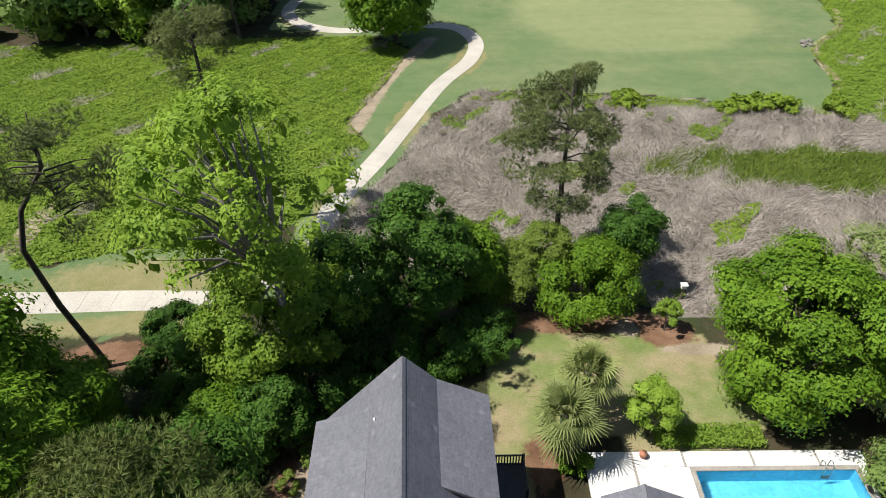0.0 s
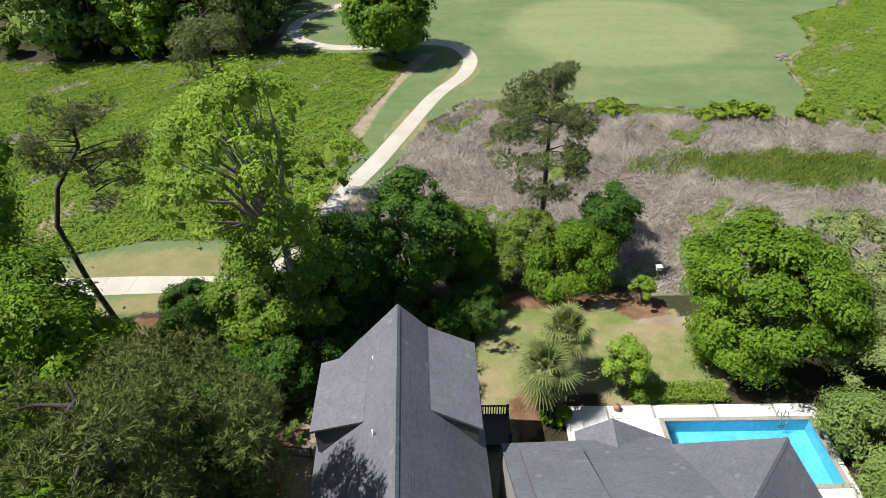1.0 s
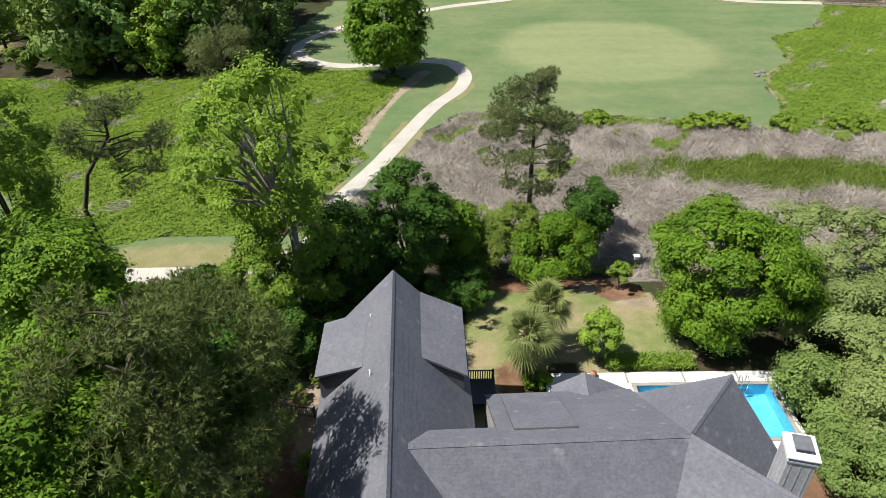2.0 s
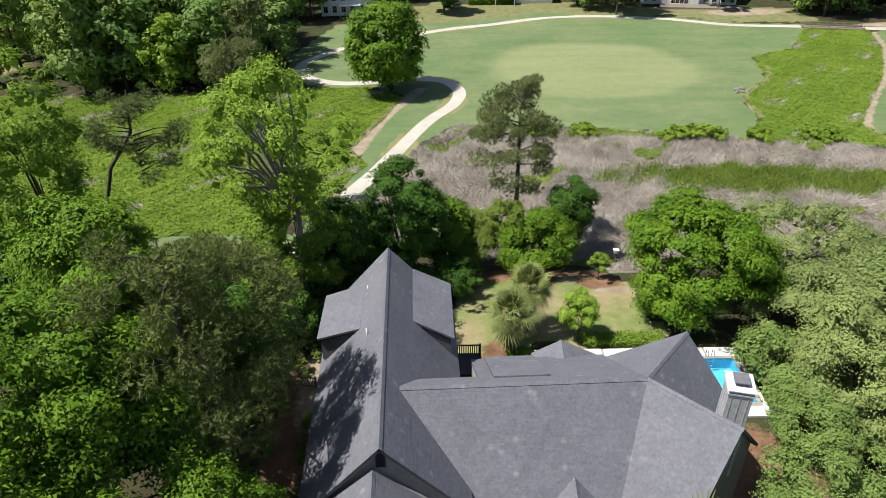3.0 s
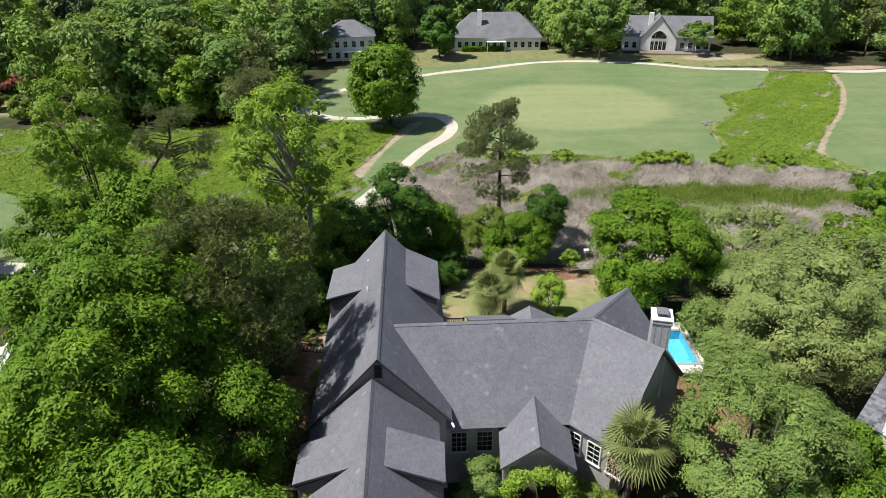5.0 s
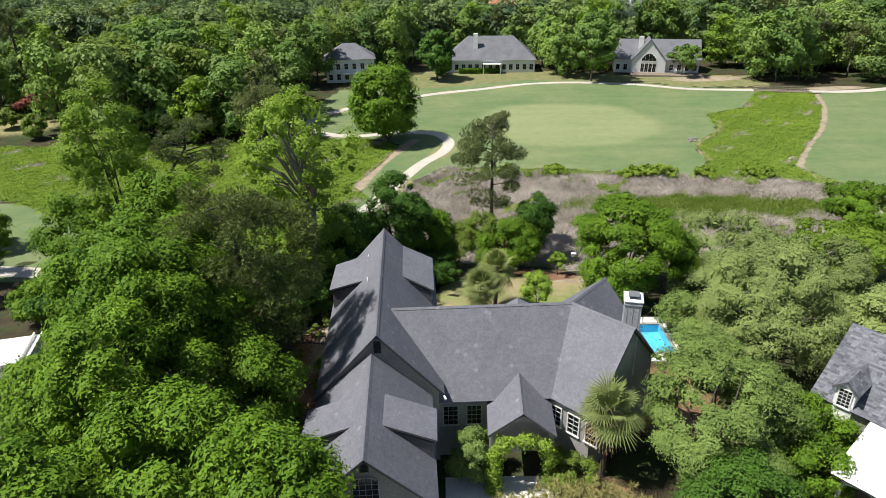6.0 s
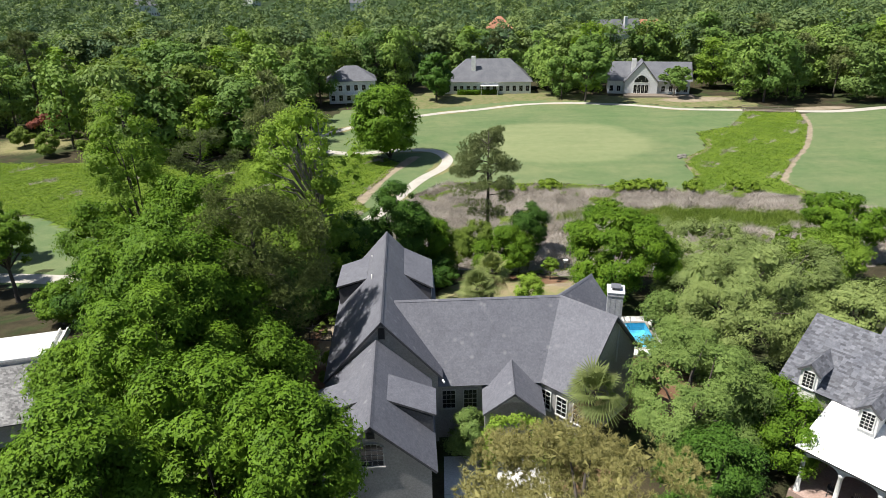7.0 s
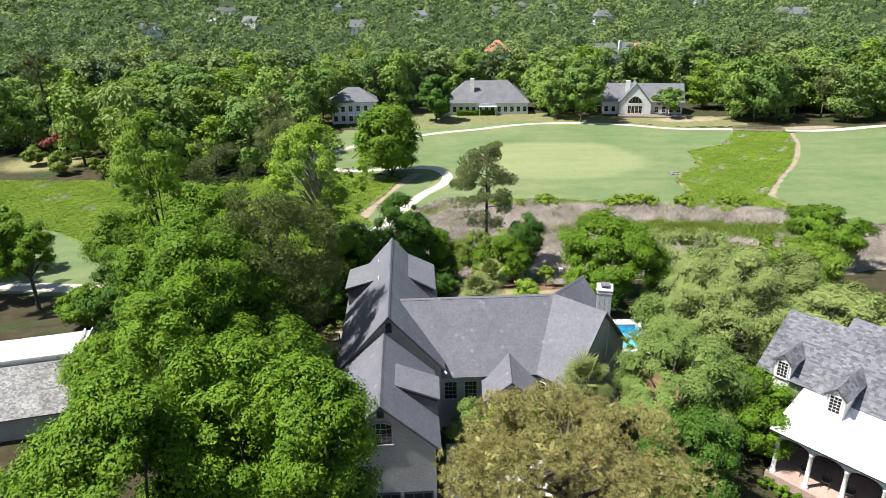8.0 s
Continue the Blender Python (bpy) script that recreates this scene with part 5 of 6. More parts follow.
def entry_vine():
    """A vine that climbs the entry posts and hangs over the arch."""
    rng = np.random.default_rng(17)
    ob = empty("climbing_vine", "bright green leafy vine over the entry arch", "vine", (8.27, 1.55, -9.35))
    line = [(-2.0, 0.0, 0.15 * k) for k in range(23)] + [(-2.0 * math.cos(a), 0.0, 3.4 + 1.35 * math.sin(a)) for a in np.linspace(0, math.pi, 26)] + [(2.0, 0.0, 3.4 - 0.15 * k) for k in range(8)]
    line = np.array(line) + rng.normal(size=(len(line), 3)) * 0.06
    part("stem", tubes_mesh("stem", [([tuple(p) for p in line], [0.06] * len(line))], 5), M_BARK, ob)
    k = rng.integers(0, len(line), 6500)
    d = unit(rng.normal(size=(6500, 3)) + np.array((0, -0.3, 0.4)))
    fat = (0.42 + 0.22 * np.sin(np.arange(len(line)) * 0.9) + 0.12 * rng.random(len(line)))[k]
    part("leaves", leaf_mesh("leaves", leaf_tris(rng, line[k] + d * (fat * rng.uniform(0.6, 1.15, 6500))[:, None], d + rng.normal(size=(6500, 3)) * 0.4, 0.17)), L_LIME, ob)


entry_vine()
broadleaf("shrub", "green shrub against the front wall", 11.4, 1.6, -6.4, 2.1, L_OLIVE, bottom=-9.3, nclump=24, nleaf=2200, size=0.24, seed=18, trunk=0.06, category="shrub")
for sx, sy, sr in ((-9.6, 25.0, 0.9), (-10.8, 23.2, 0.8), (-8.9, 14.2, 0.7), (-11.6, 18.4, 0.9), (-10.2, 10.6, 0.8), (-12.2, 14.6, 1.1), (-8.8, 8.0, 0.7)):
    broadleaf("shrub", "scruffy olive shrub on the side yard's pine straw", sx, sy, -9.4 + 1.5 * sr, sr, L_OLIVE, bottom=-9.4, nclump=12, nleaf=420, size=0.2, seed=200 + int(sy * 10), category="shrub", trunk=0.04)
for sx, sy, ln in ((-10.5, 26.6, 2.6), (-9.8, 17.0, 2.2), (-11.3, 21.0, 2.8)):
    rngb = np.random.default_rng(int(ln * 100))
    tw = [([(0, 0, 0.0), (0.2, 0.1, ln * 0.4), (0.1, 0.5, ln)], [0.05, 0.035, 0.01])]
    for k in range(14):
        z0 = rngb.uniform(0.2, 0.8) * ln
        e = rngb.normal(size=3) * ln * 0.35
        tw.append(([(0.12, 0.15, z0), (0.12 + e[0] * 0.5, 0.15 + e[1] * 0.5, z0 + 0.3), (0.12 + e[0], 0.15 + e[1], z0 + 0.5 * abs(e[2]))], [0.03, 0.02, 0.006]))
    bare = part("bare_shrub", tubes_mesh("bare_shrub", tw, 5), M_PALEBARK)
    bare.matrix_basis = pose(sx, sy, -9.45)
    tagged(bare, "leafless grey-brown shrub in the side yard", "shrub")
# pines
pine("pine_tree", "lone pine with grey-green needles at the marsh edge", 9.5, 48.0, 7.8, 5.2, -5.0, seed=31, ntuft=6000, nclump=64, trunk=0.3, clump=0.22)
pine("pine_tree", "tall thin pine with a sparse dark crown", -27.1, 34.4, 12.0, 3.4, 3.5, seed=32, ntuft=1500, nclump=26, tx=2.6, bow=-2.3, trunk=0.26, clump=0.3)
broadleaf("tall_tree", "tall airy light green tree west of the path", -30.0, 28.2, 16.4, 4.8, L_MAPLE, bottom=-4.0, nclump=70, nleaf=9000, size=0.38, seed=33, sparse=0.4)
pine("pine_tree", "tall pine above the marsh", -22.5, 56.0, 11.5, 4.0, 2.5, seed=34, ntuft=2200, nclump=34, trunk=0.27, clump=0.26)
pine("pine_tree", "big dark olive pine close to the house", -12.3, 8.8, 12.8, 5.7, -1.0, L_PINEDEEP, seed=35, ntuft=8000, nclump=110, trunk=0.36, clump=0.2)
pine("pine_tree", "olive-brown pine full of pollen cones by the forecourt", 7.9, -21.2, 11.4, 5.7, 3.4, L_PINEBROWN, seed=36, ntuft=7600, nclump=120, width=0.017, per=22, needle=0.22, trunk=0.34, clump=0.19)
# broad trees on the west side
broadleaf("oak_tree", "tall green oak among the western trees", -17.5, 4.6, 12.6, 6.4, L_OAK, bottom=-5, nclump=90, nleaf=15000, size=0.36, seed=41)
broadleaf("oak_tree", "tall green oak among the western trees", -17.8, 12.8, 12.8, 4.7, L_OAK, bottom=-5, nclump=70, nleaf=10000, size=0.36, seed=42)
broadleaf("oak_tree", "dark green oak among the western trees", -16.0, -3.0, 9.6, 5.0, L_OAK, bottom=-7, nclump=80, nleaf=13000, size=0.36, seed=43)
broadleaf("small_tree", "small green tree beside the west wall", -10.0, 1.8, 4.8, 2.9, L_OAK, bottom=-8, nclump=44, nleaf=6000, size=0.32, seed=44)
broadleaf("oak_tree", "wide bright green oak leaning over the garage", -9.8, -11.2, 10.6, 5.6, L_OAK, bottom=-6, nclump=100, nleaf=16000, size=0.36, seed=45, trunk=0.34)
broadleaf("oak_tree", "bright green oak beside the garage", -4.8, -12.6, 8.6, 3.2, L_OAK, bottom=-1.5, nclump=44, nleaf=6500, size=0.36, seed=46)
broadleaf("oak_tree", "wide green oak beside the western drive", -15.0, -15.5, 8.6, 5.2, L_OAK, bottom=-7, nclump=80, nleaf=13000, size=0.36, seed=47)
broadleaf("oak_tree", "green oak near the west path", -22.5, 21.0, 5.0, 4.6, L_OAK, bottom=-8, nclump=60, nleaf=9000, size=0.36, seed=49)
broadleaf("oak_tree", "dark oak near the west path", -31.0, 21.0, 3.0, 5.0, L_DARK, bottom=-8, nclump=60, nleaf=9000, size=0.36, seed=50)
broadleaf("shrub", "dark evergreen shrubs beside the west path", -21.5, 36.0, -6.0, 2.6, L_DARK, bottom=-10, nclump=40, nleaf=4000, size=0.28, seed=51, category="shrub", trunk=0.1)
broadleaf("shrub", "green shrubs beside the west wing", -15.8, 26.0, -5.4, 3.6, L_OAK, bottom=-9.6, nclump=46, nleaf=5500, size=0.3, seed=52, category="shrub", trunk=0.1)
broadleaf("shrub", "lime green shrub against the west wall", -8.6, 16.6, -7.6, 1.0, L_LIME, bottom=-9.4, nclump=16, nleaf=1200, size=0.2, seed=53, category="shrub", trunk=0.05)
broadleaf("oak_tree", "green oak by the western fairway", -54.5, 39.0, 1.0, 5.4, L_OAK, bottom=-9, nclump=50, nleaf=6000, size=0.4, seed=54)
broadleaf("oak_tree", "green oak by the western house", -25.6, 3.6, 2.4, 3.8, L_OAK, bottom=-8, nclump=60, nleaf=8000, size=0.38, seed=55)
# pale trees on the east side
broadleaf("live_oak_tree", "pale grey-green live oak at the marsh edge", 36.5, 38.0, -3.2, 8.2, L_PALE, bottom=-9.6, nclump=80, nleaf=12500, size=0.29, seed=61, sparse=0.3)
broadleaf("live_oak_tree", "pale grey-green live oak beyond the pool", 32.0, 18.0, 1.8, 7.6, L_PALE, bottom=-8.5, nclump=90, nleaf=16000, size=0.27, seed=62, sparse=0.3)
broadleaf("live_oak_tree", "pale green live oak beside the front garden", 22.2, 2.2, 1.3, 6.2, L_LIVE, bottom=-8.0, nclump=90, nleaf=16000, size=0.26, seed=63, sparse=0.3)
broadleaf("holly_tree", "dark glossy green holly beside the front garden", 20.6, -5.4, -1.0, 3.6, L_DARK, bottom=-9.0, nclump=54, nleaf=8000, size=0.28, seed=64)
broadleaf("live_oak_tree", "pale green live oak among eastern trees", 41.0, 27.0, -2.4, 7.6, L_PALE, bottom=-9.0, nclump=80, nleaf=11000, size=0.34, seed=65, sparse=0.2)
broadleaf("oak_tree", "yellow-green oak among eastern trees", 49.0, 34.0, -3.2, 7.0, L_MAPLE, bottom=-9.0, nclump=70, nleaf=9000, size=0.36, seed=66)
broadleaf("oak_tree", "green oak at the edge of the eastern marsh", 60.0, 46.0, -2.5, 6.6, L_OAK, bottom=-9.0, nclump=70, nleaf=8000, size=0.4, seed=67)
broadleaf("live_oak_tree", "pale green live oak among eastern trees", 44.0, 16.0, -1.5, 6.6, L_PALE, bottom=-9.0, nclump=70, nleaf=9000, size=0.34, seed=68)
broadleaf("round_tree", "round dense dark green tree beside the cart path", -8.7, 106.8, 5.8, 8.4, L_OAK, bottom=-16.5, nclump=190, nleaf=15000, size=0.46, seed=69, clump=0.19, nlobe=2)

# three dark-leaved shrubs added where only black shade lies between the trees
broadleaf("shrub", "dark shrubs added to fill the shade behind the house", -5.2, 32.6, -5.6, 3.4, L_DARK, bottom=-9.8, nclump=46, nleaf=5000, size=0.3, seed=171, category="shrub", trunk=0.1)
broadleaf("shrub", "dark shrubs added to fill the shade behind the house", -0.2, 34.0, -6.0, 3.0, L_DARK, bottom=-9.8, nclump=40, nleaf=4200, size=0.3, seed=172, category="shrub", trunk=0.1)
broadleaf("shrub", "dark shrubs added to fill the shade behind the house", -10.5, 29.5, -5.0, 3.2, L_DARK, bottom=-9.8, nclump=40, nleaf=4600, size=0.3, seed=173, category="shrub", trunk=0.1)
broadleaf("shrub", "green understorey shrubs at the marsh edge", 2.6, 40.6, -6.0, 2.6, L_OAK, bottom=-11, nclump=36, nleaf=3600, size=0.28, seed=174, category="shrub", trunk=0.1)
broadleaf("shrub", "green understorey shrubs at the marsh edge", 13.4, 42.2, -6.4, 2.2, L_OAK, bottom=-11, nclump=30, nleaf=3200, size=0.28, seed=175, category="shrub", trunk=0.1)
broadleaf("small_tree", "pale green small tree beside the pool deck", 27.6, 20.0, -3.6, 4.3, L_LIVE, bottom=-9.2, nclump=44, nleaf=5200, size=0.28, seed=176, trunk=0.12)
broadleaf("shrub", "low dark shrubs in the west yard", -20.5, 30.0, -5.6, 3.4, L_DARK, bottom=-9.8, nclump=40, nleaf=4600, size=0.3, seed=177, category="shrub", trunk=0.1)
broadleaf("small_tree", "green small tree in the west yard", -25.0, 27.0, -2.6, 3.4, L_OAK, bottom=-9.4, nclump=44, nleaf=5000, size=0.32, seed=178, trunk=0.12)
broadleaf("oak_tree", "green oak beside the western cart path", -69.0, 53.0, -1.0, 5.6, L_OAK, bottom=-9.5, nclump=54, nleaf=5000, size=0.46, seed=179)
broadleaf("small_tree", "red-leaved small tree at the woods' edge", -101.0, 134.0, -4.2, 4.6, L_RED, bottom=-11, nclump=36, nleaf=1800, size=0.7, seed=180)
pine("pine_tree", "tall bare-trunked pine at the woods' edge", -110.0, 146.0, 14.0, 6.0, 5.0, seed=181, ntuft=900, nclump=26, needle=0.9, width=0.14, per=5, trunk=0.45)
broadleaf("oak_tree", "dark oak shading the far cart path", 49.0, 168.0, 7.5, 7.4, L_WOOD, bottom=-9.5, nclump=60, nleaf=4500, size=0.65, seed=182)
broadleaf("small_tree", "light green small tree before the white house", 78.0, 171.5, -2.0, 4.8, L_WOODLIGHT, bottom=-10.0, nclump=36, nleaf=2200, size=0.6, seed=183)
broadleaf("magnolia_tree", "dark green magnolia between the white houses", 2.0, 176.0, 2.0, 6.0, L_DARK, bottom=-11.5, nclump=60, nleaf=4200, size=0.7, seed=282)
broadleaf("shrub", "mauve-leaved azalea before the white house", 31.5, 187.0, -9.6, 2.0, L_MAUVE, bottom=-12, nclump=20, nleaf=900, size=0.5, seed=184, category="shrub", trunk=0.08)
broadleaf("shrub", "rounded dark shrub before the white house", 3.5, 184.0, -9.0, 3.4, L_DARK, bottom=-12.2, nclump=26, nleaf=1400, size=0.55, seed=185, category="shrub", trunk=0.1)
broadleaf("oak_tree", "green oak beside the neighbouring porch", 29.2, 1.0, -2.0, 3.3, L_OAK, bottom=-9.0, nclump=50, nleaf=6500, size=0.28, seed=186)
broadleaf("oak_tree", "dark oak by the western fairway", -41.0, 27.0, -4.4, 3.2, L_OAK, bottom=-9.2, nclump=34, nleaf=3400, size=0.4, seed=188)
broadleaf("oak_tree", "spreading green oak beside the marsh", -34.0, 27.0, 6.0, 4.4, L_OAK, bottom=-7, nclump=60, nleaf=7500, size=0.36, seed=39)
broadleaf("tall_tree", "tall light green tree beside the marsh", -24.5, 22.5, 9.0, 4.2, L_OAK, bottom=-7, nclump=56, nleaf=7500, size=0.36, seed=189)
broadleaf("oak_tree", "dark oak between pine and house", -14.8, 18.5, 3.6, 3.8, L_DARK, bottom=-8, nclump=56, nleaf=7000, size=0.34, seed=191)
broadleaf("small_tree", "dark small tree beside the west wing", -11.8, 26.6, -3.6, 2.4, L_DARK, bottom=-9.4, nclump=44, nleaf=4600, size=0.32, seed=192)
broadleaf("live_oak_tree", "pale green live oak beyond the pool", 33.0, 27.0, -2.4, 5.2, L_PALE, bottom=-9.4, nclump=60, nleaf=8000, size=0.3, seed=193)
# two oaks added mostly out of sight, to throw shade on the path
broadleaf("oak_tree", "added dark oak that casts shade on the western path", -63.0, 42.0, -1.0, 5.0, L_DARK, bottom=-10.5, nclump=44, nleaf=3600, size=0.5, seed=194)
broadleaf("oak_tree", "added dark oak that casts shade on the western path", -70.0, 46.0, 1.0, 5.6, L_DARK, bottom=-10.5, nclump=44, nleaf=3600, size=0.5, seed=195)
broadleaf("oak_tree", "green oak beside the western drive", -21.0, -17.5, 5.6, 4.8, L_OAK, bottom=-8, nclump=60, nleaf=8000, size=0.36, seed=196)
broadleaf("small_tree", "pale green small tree south of the pool", 27.2, 13.8, -3.4, 3.0, L_LIVE, bottom=-9.2, nclump=40, nleaf=4200, size=0.28, seed=197, trunk=0.1)
rngm = random.Random(33)
for k in range(16):
    bx = rngm.uniform(8, 66)
    by = 86.0 - 0.13 * bx + rngm.uniform(-2.6, 0.6)
    br = rngm.uniform(0.7, 2.2)
    broadleaf("shrub", "dark green bush between reeds and fairway", bx, by, gz(bx, by) + 0.9 * br, br, L_WEED, bottom=gz(bx, by) - 0.3, nclump=14, nleaf=520, size=0.4, seed=230 + k, category="shrub", trunk=0.05)
for k, (bx, by, br) in enumerate(((56.4, 101.6, 0.9), (57.6, 102.5, 0.7), (55.8, 100.4, 0.6), (57.0, 100.6, 0.5))):
    bm = bmesh.new()
    bmesh.ops.create_icosphere(bm, subdivisions=2, radius=br)
    for v in bm.verts:
        v.co *= 0.8 + 0.35 * noise.noise(v.co * 1.7 + Vector((k * 3.1, 0, 0)))
        v.co.z *= 0.6
    rock = part("boulder", bm, M_PALEBARK)
    rock.matrix_basis = pose(bx, by, gz(bx, by) + br * 0.15, 0, 0, 40 * k)
    tagged(rock, "grey-tan boulder at the fairway's edge", "rock", "fairway boulders")
for k in range(6):
    w = inv @ Vector((5.6 + 1.35 * k, -11.0 - 0.2 * (k % 2), 0))
    broadleaf("shrub", "low clipped green shrub before the porch", w.x, w.y, -8.6, 0.75, L_OAK, bottom=-9.4, nclump=12, nleaf=500, size=0.18, seed=210 + k, category="shrub", trunk=0.03)
for sx, sy, sr in ((-66, 110, 3.5), (-80, 112, 3.0), (-92, 116, 3.2), (-74, 120, 4.0), (-104, 126, 3.0), (-58, 109, 3.0), (-47, 110, 3.4)):
    broadleaf("shrub", "olive green shrub at the woods' edge", sx, sy, -12 + 1.3 * sr, sr, L_OLIVE, bottom=-12.4, nclump=20, nleaf=1200, size=0.55, seed=190 + int(-sx), category="shrub", trunk=0.08)
far_hedge = empty("hedge", "long clipped green hedge before the white house", "hedge", (16, 185.5, gz(16, 185.5)), -3)
rngf = np.random.default_rng(71)
fc = rngf.uniform((-7, -1.0, 0.1), (7, 1.0, 1.6), (2600, 3))
part("leaves", quads_mesh("leaves", leaf_quads(rngf, fc, rngf.normal(size=(2600, 3)) + np.array((0, 0, 1.0)), 0.5)), L_OAK, far_hedge)
part("stems", tubes_mesh("stems", [([(x, 0, -0.1), (x, 0.1, 1.2)], [0.05, 0.02]) for x in np.arange(-6.5, 6.6, 1.0)], 4), M_BARK, far_hedge)["kind"] = "stuff"

# ---- marsh plants ----


def scatter(rng, poly, n, x0, x1, y0, y1):
    p = rng.uniform((x0, y0), (x1, y1), (n, 2))
    return p[inside(p[:, 0], p[:, 1], poly)]


def plants():
    rng = np.random.default_rng(80)
    w = np.concatenate([scatter(rng, WEEDS_WEST, 190000, -112, -4, 47, 114), scatter(rng, WEEDS_STRIP, 90000, 48, 108, 70, 150)])
    r = scatter(rng, REEDS, 230000, -14, 89, 38, 89)
    patch = wob(r[:, 0], r[:, 1], 0.23, 4.0) + 0.5 * wob(r[:, 0], r[:, 1], 0.7, 1.0)
    edge = np.minimum(1, np.abs(r[:, 1] - (87 - 0.13 * r[:, 0])) / 5)
    is_weed = (patch > 1.05) | ((edge < 0.6) & (patch > -0.3))
    ol = olive_zone(r[:, 0], r[:, 1]) + rng.uniform(-0.22, 0.22, len(r)) < 1
    grass = r[ol]
    w = np.concatenate([w, r[is_weed & ~ol]])
    r = r[~is_weed & ~ol]
    tw = wob(w[:, 0], w[:, 1], 0.31, 2.0) + 0.5 * wob(w[:, 0], w[:, 1], 1.1, 5.0)
    dead = tw > 1.2
    r = np.concatenate([r, w[dead]])
    w = w[~dead]
    z = ground_height(w[:, 0], w[:, 1])
    tall = 0.28 + 0.2 * wob(w[:, 0], w[:, 1], 0.8, 3.0) + 0.12 * wob(w[:, 0], w[:, 1], 2.1, 1.0)
    c = np.stack([w[:, 0], w[:, 1], z + rng.uniform(0.3, 1.0, len(w)) * np.maximum(tall, 0.05)], -1)
    me = leaf_mesh("marsh_weeds", leaf_tris(rng, c, rng.normal(size=(len(w), 3)) * 0.4 + np.array((-0.1, 0.05, 1.0)), 0.28))
    me.materials.append(L_WEED)
    tagged(new("marsh_weeds", me), "low bright green weeds covering the marsh", "weeds", kind="stuff")
    z = ground_height(grass[:, 0], grass[:, 1])
    c = np.stack([grass[:, 0], grass[:, 1], z], -1)
    d = unit(rng.normal(size=(len(c), 3)) * np.array((0.7, 0.7, 0.2)) + np.array((0.2, -0.1, 0.9)))
    side = unit(np.cross(d, rng.normal(size=d.shape))) * 0.05
    ln = rng.uniform(0.3, 0.75, (len(c), 1))
    me = quads_mesh("swale_grass", np.stack([c - side, c + d * ln - side * 0.3, c + d * ln + side * 0.3, c + side], 1))
    me.materials.append(L_OLIVE)
    tagged(new("swale_grass", me), "olive green grass in the wet swale", "grass", kind="stuff")
    z = ground_height(r[:, 0], r[:, 1])
    c = np.stack([r[:, 0], r[:, 1], z], -1)
    sway = np.stack([wob(r[:, 0], r[:, 1], 0.35, 1.0), wob(r[:, 0], r[:, 1], 0.3, 5.0), np.full(len(r), 0.6)], -1)
    d = unit(rng.normal(size=(len(r), 3)) * np.array((0.9, 0.9, 0.2)) + sway)
    ln = rng.uniform(0.6, 1.5, (len(r), 1))
    side = unit(np.cross(d, rng.normal(size=d.shape))) * 0.038
    q = np.stack([c - side, c + d * ln, c + side], 1)
    me = leaf_mesh("dead_reeds", q)
    me.materials.append(L_REED)
    tagged(new("dead_reeds", me), "flattened grey-mauve dead reeds across the marsh", "reeds", kind="stuff")


plants()

# ---- woods ----


def proto(kind, seed):
    """One woodland tree at the origin with its base at zero, about 18 m high."""
    rng = np.random.default_rng(seed)
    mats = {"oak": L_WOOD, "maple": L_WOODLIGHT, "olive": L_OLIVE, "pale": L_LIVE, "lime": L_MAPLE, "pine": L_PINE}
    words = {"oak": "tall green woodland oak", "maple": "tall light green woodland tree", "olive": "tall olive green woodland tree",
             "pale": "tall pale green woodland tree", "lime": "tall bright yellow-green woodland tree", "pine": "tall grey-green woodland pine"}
    ob = empty("woodland_tree", words[kind] + " among the woods", "tree", group="woodland trees")
    if kind == "pine":
        cc = clumps_of(rng, (0, 0, 13), (3.4, 3.4, 5.5), 26, -0.8)
        pick = rng.integers(0, len(cc), 420)
        d = unit(rng.normal(size=(420, 3)))
        p = cc[pick] + d * np.array((1.3, 1.3, 0.8)) * rng.uniform(0.3, 1, (420, 1))
        tri, inner = needle_tris(rng, p, d + np.array((0, 0, 0.6)), 6, 0.9, 0.3), leaf_quads(rng, np.repeat(cc, 3, axis=0), rng.normal(size=(len(cc) * 3, 3)) + np.array((0, 0, 1)), 1.3, 0.6)
    else:
        tri, inner, cc = crown_leaves(rng, (0, 0, 9.6), (5.4, 5.4, 9.6), 60, 2000, 0.74, low=-0.85, clump=0.27, core=8)
    part("trunk", tubes_mesh("trunk", limbs_to(rng, (0, 0, 0), (0, 0, 8.5), cc[:7], 0.3), 5), M_BARK, ob)
    part("crown", leaf_mesh("crown", tri, inner), mats[kind], ob)
    return ob


HOUSES = ((-22.5, 168, 7.5, 20), (19.5, 179, 17, 18), (74, 172, 18, 17), (88, 254, 13, 18), (105, 274, 12, 12), (33, 290, 7, 14))


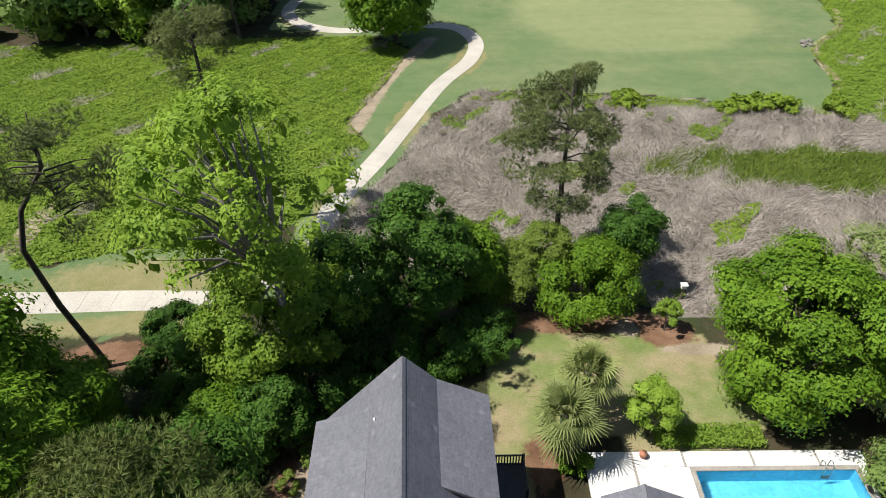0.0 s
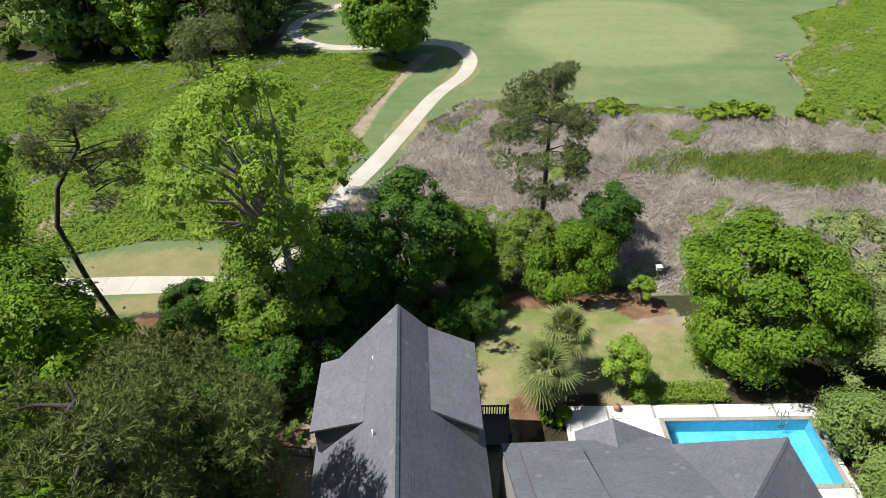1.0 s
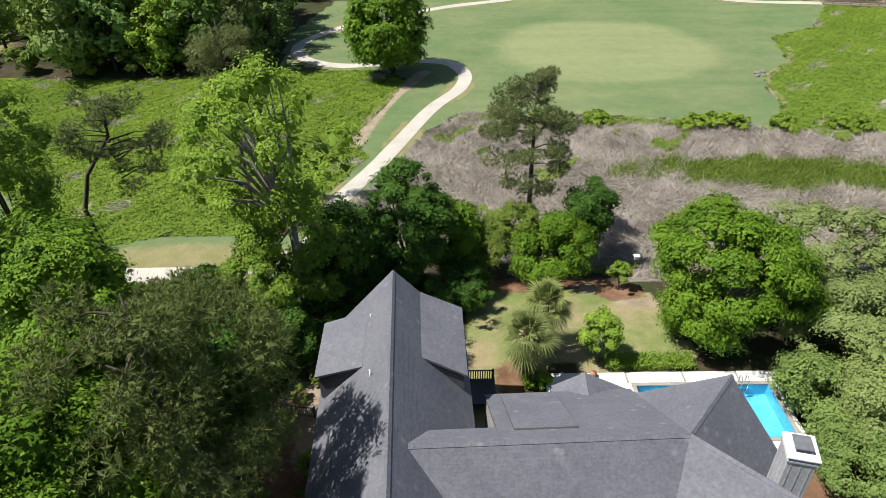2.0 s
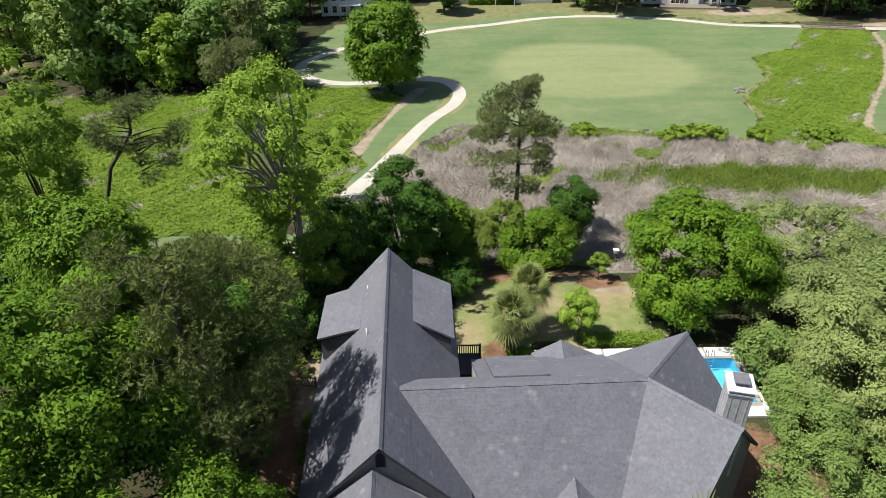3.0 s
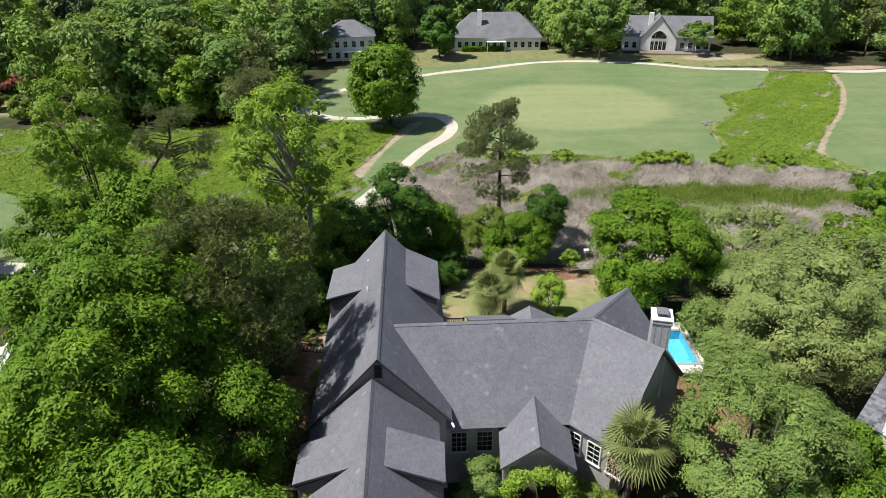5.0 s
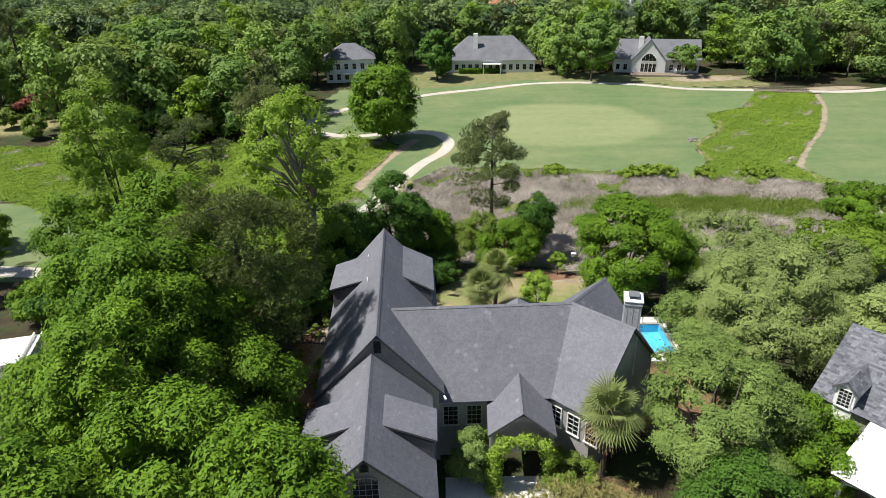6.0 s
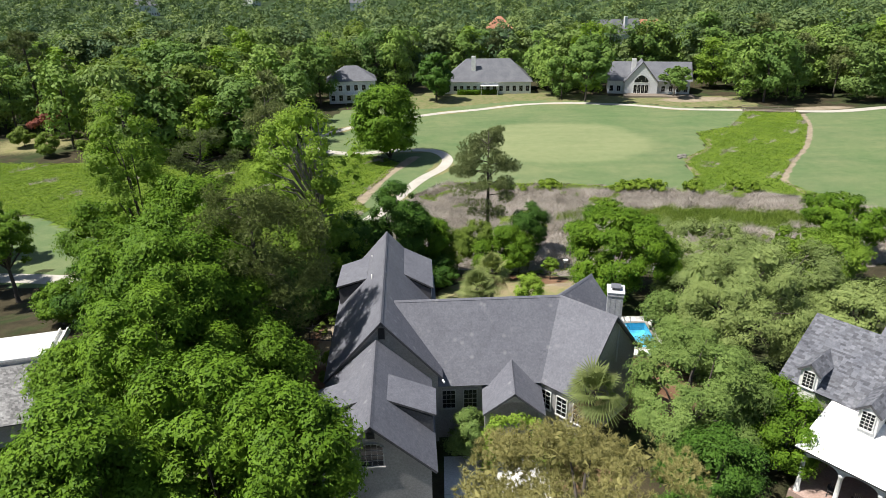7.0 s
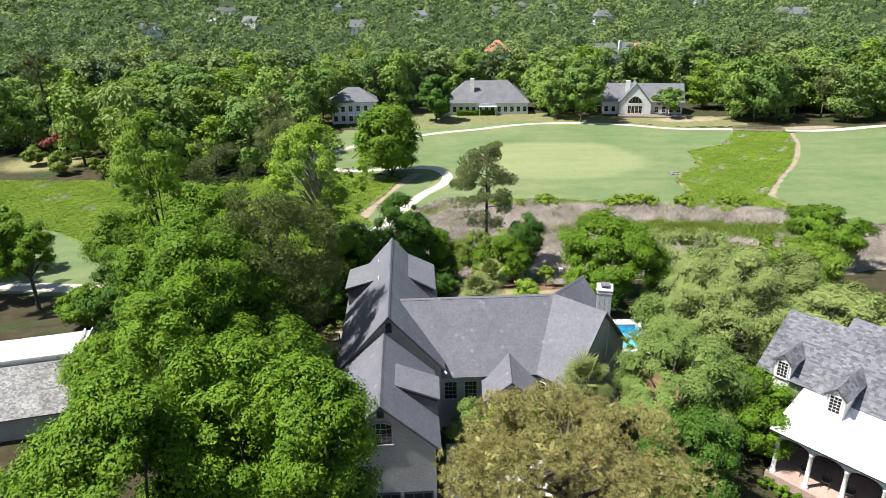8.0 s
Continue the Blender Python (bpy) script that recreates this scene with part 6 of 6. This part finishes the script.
def wooded(x, y):
    x, y = x / 1.03, y / 1.03
    if any(abs(x - a) < c and abs(y - b) < d for a, b, c, d in HOUSES):
        return False
    if 165 < y < 200 and 36 < x < 57:
        return True
    if x < -33 and y > 106 and not (x < -70 and y < 112 + 0.42 * (-70 - x)):
        return not (-175 < x < -112 and 165 < y < 196) and not (-112 < x < -92 and 118 < y < 142)
    if x < -10 and y > 160:
        return True
    if x > 89 and 152 < y < 200:
        return True
    if x > 97 and y > 151:
        return not (100 < x < 130 and y < 156)
    return y > 206


def woods():
    rng = random.Random(5)
    # light leaf kinds only, which brightens the woods by colour
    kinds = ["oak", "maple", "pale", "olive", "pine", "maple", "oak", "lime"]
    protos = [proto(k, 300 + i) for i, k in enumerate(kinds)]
    used = [False] * len(protos)
    done = []
    tries = 0
    while len(done) < 299 and tries < 40000:
        tries += 1
        y = 106 + 125 * rng.random() ** 1.7
        x = rng.uniform(-0.78 * (y + 55), 0.80 * (y + 55))
        if not wooded(x, y) or any((x - a) ** 2 + (y - b) ** 2 < 31 for a, b in done):
            continue
        done.append((x, y))
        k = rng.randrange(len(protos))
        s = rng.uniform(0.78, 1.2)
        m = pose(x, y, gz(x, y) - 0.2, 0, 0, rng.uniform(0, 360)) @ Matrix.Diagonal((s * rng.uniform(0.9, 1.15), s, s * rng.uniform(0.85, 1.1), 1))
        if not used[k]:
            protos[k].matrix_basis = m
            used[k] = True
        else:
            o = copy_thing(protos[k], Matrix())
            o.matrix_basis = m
    # far woods to the horizon
    rn = np.random.default_rng(9)
    Q, T = [], []
    n = 0
    while n < 3300:
        y = 205 + 2850 * rn.random() ** 2.4
        x = rn.uniform(-0.76, 0.80) * (y + 60)
        if not wooded(x, y):
            continue
        n += 1
        big = 1.0 if y < 500 else 1.0 + (y - 500) / 650
        h = rn.uniform(10, 24)
        wide = rn.uniform(3.4, 6.4) * big
        nl = 270 if y < 350 else (120 if y < 700 else 44)
        q, _, _ = crown_leaves(rn, (x, y, gz(x, y) + h * 0.6), (wide, wide, h * 0.44), 14, nl, (1.1 if y < 350 else (1.5 if y < 700 else 2.2)) * big, low=-0.3, clump=0.38, nlobe=3, core=0)
        Q.append(q)
        T.append(np.full(len(q) * 3, rn.random()))
    me = leaf_mesh("far_woods", np.concatenate(Q))
    me.attributes.new("kind_tint", "FLOAT", "POINT").data.foreach_set("value", np.concatenate(T).astype(np.float32))
    me.materials.append(L_FARHAZE)
    tagged(new("far_woods", me), "mixed green woods reaching to the horizon", "woods", kind="stuff")


woods()
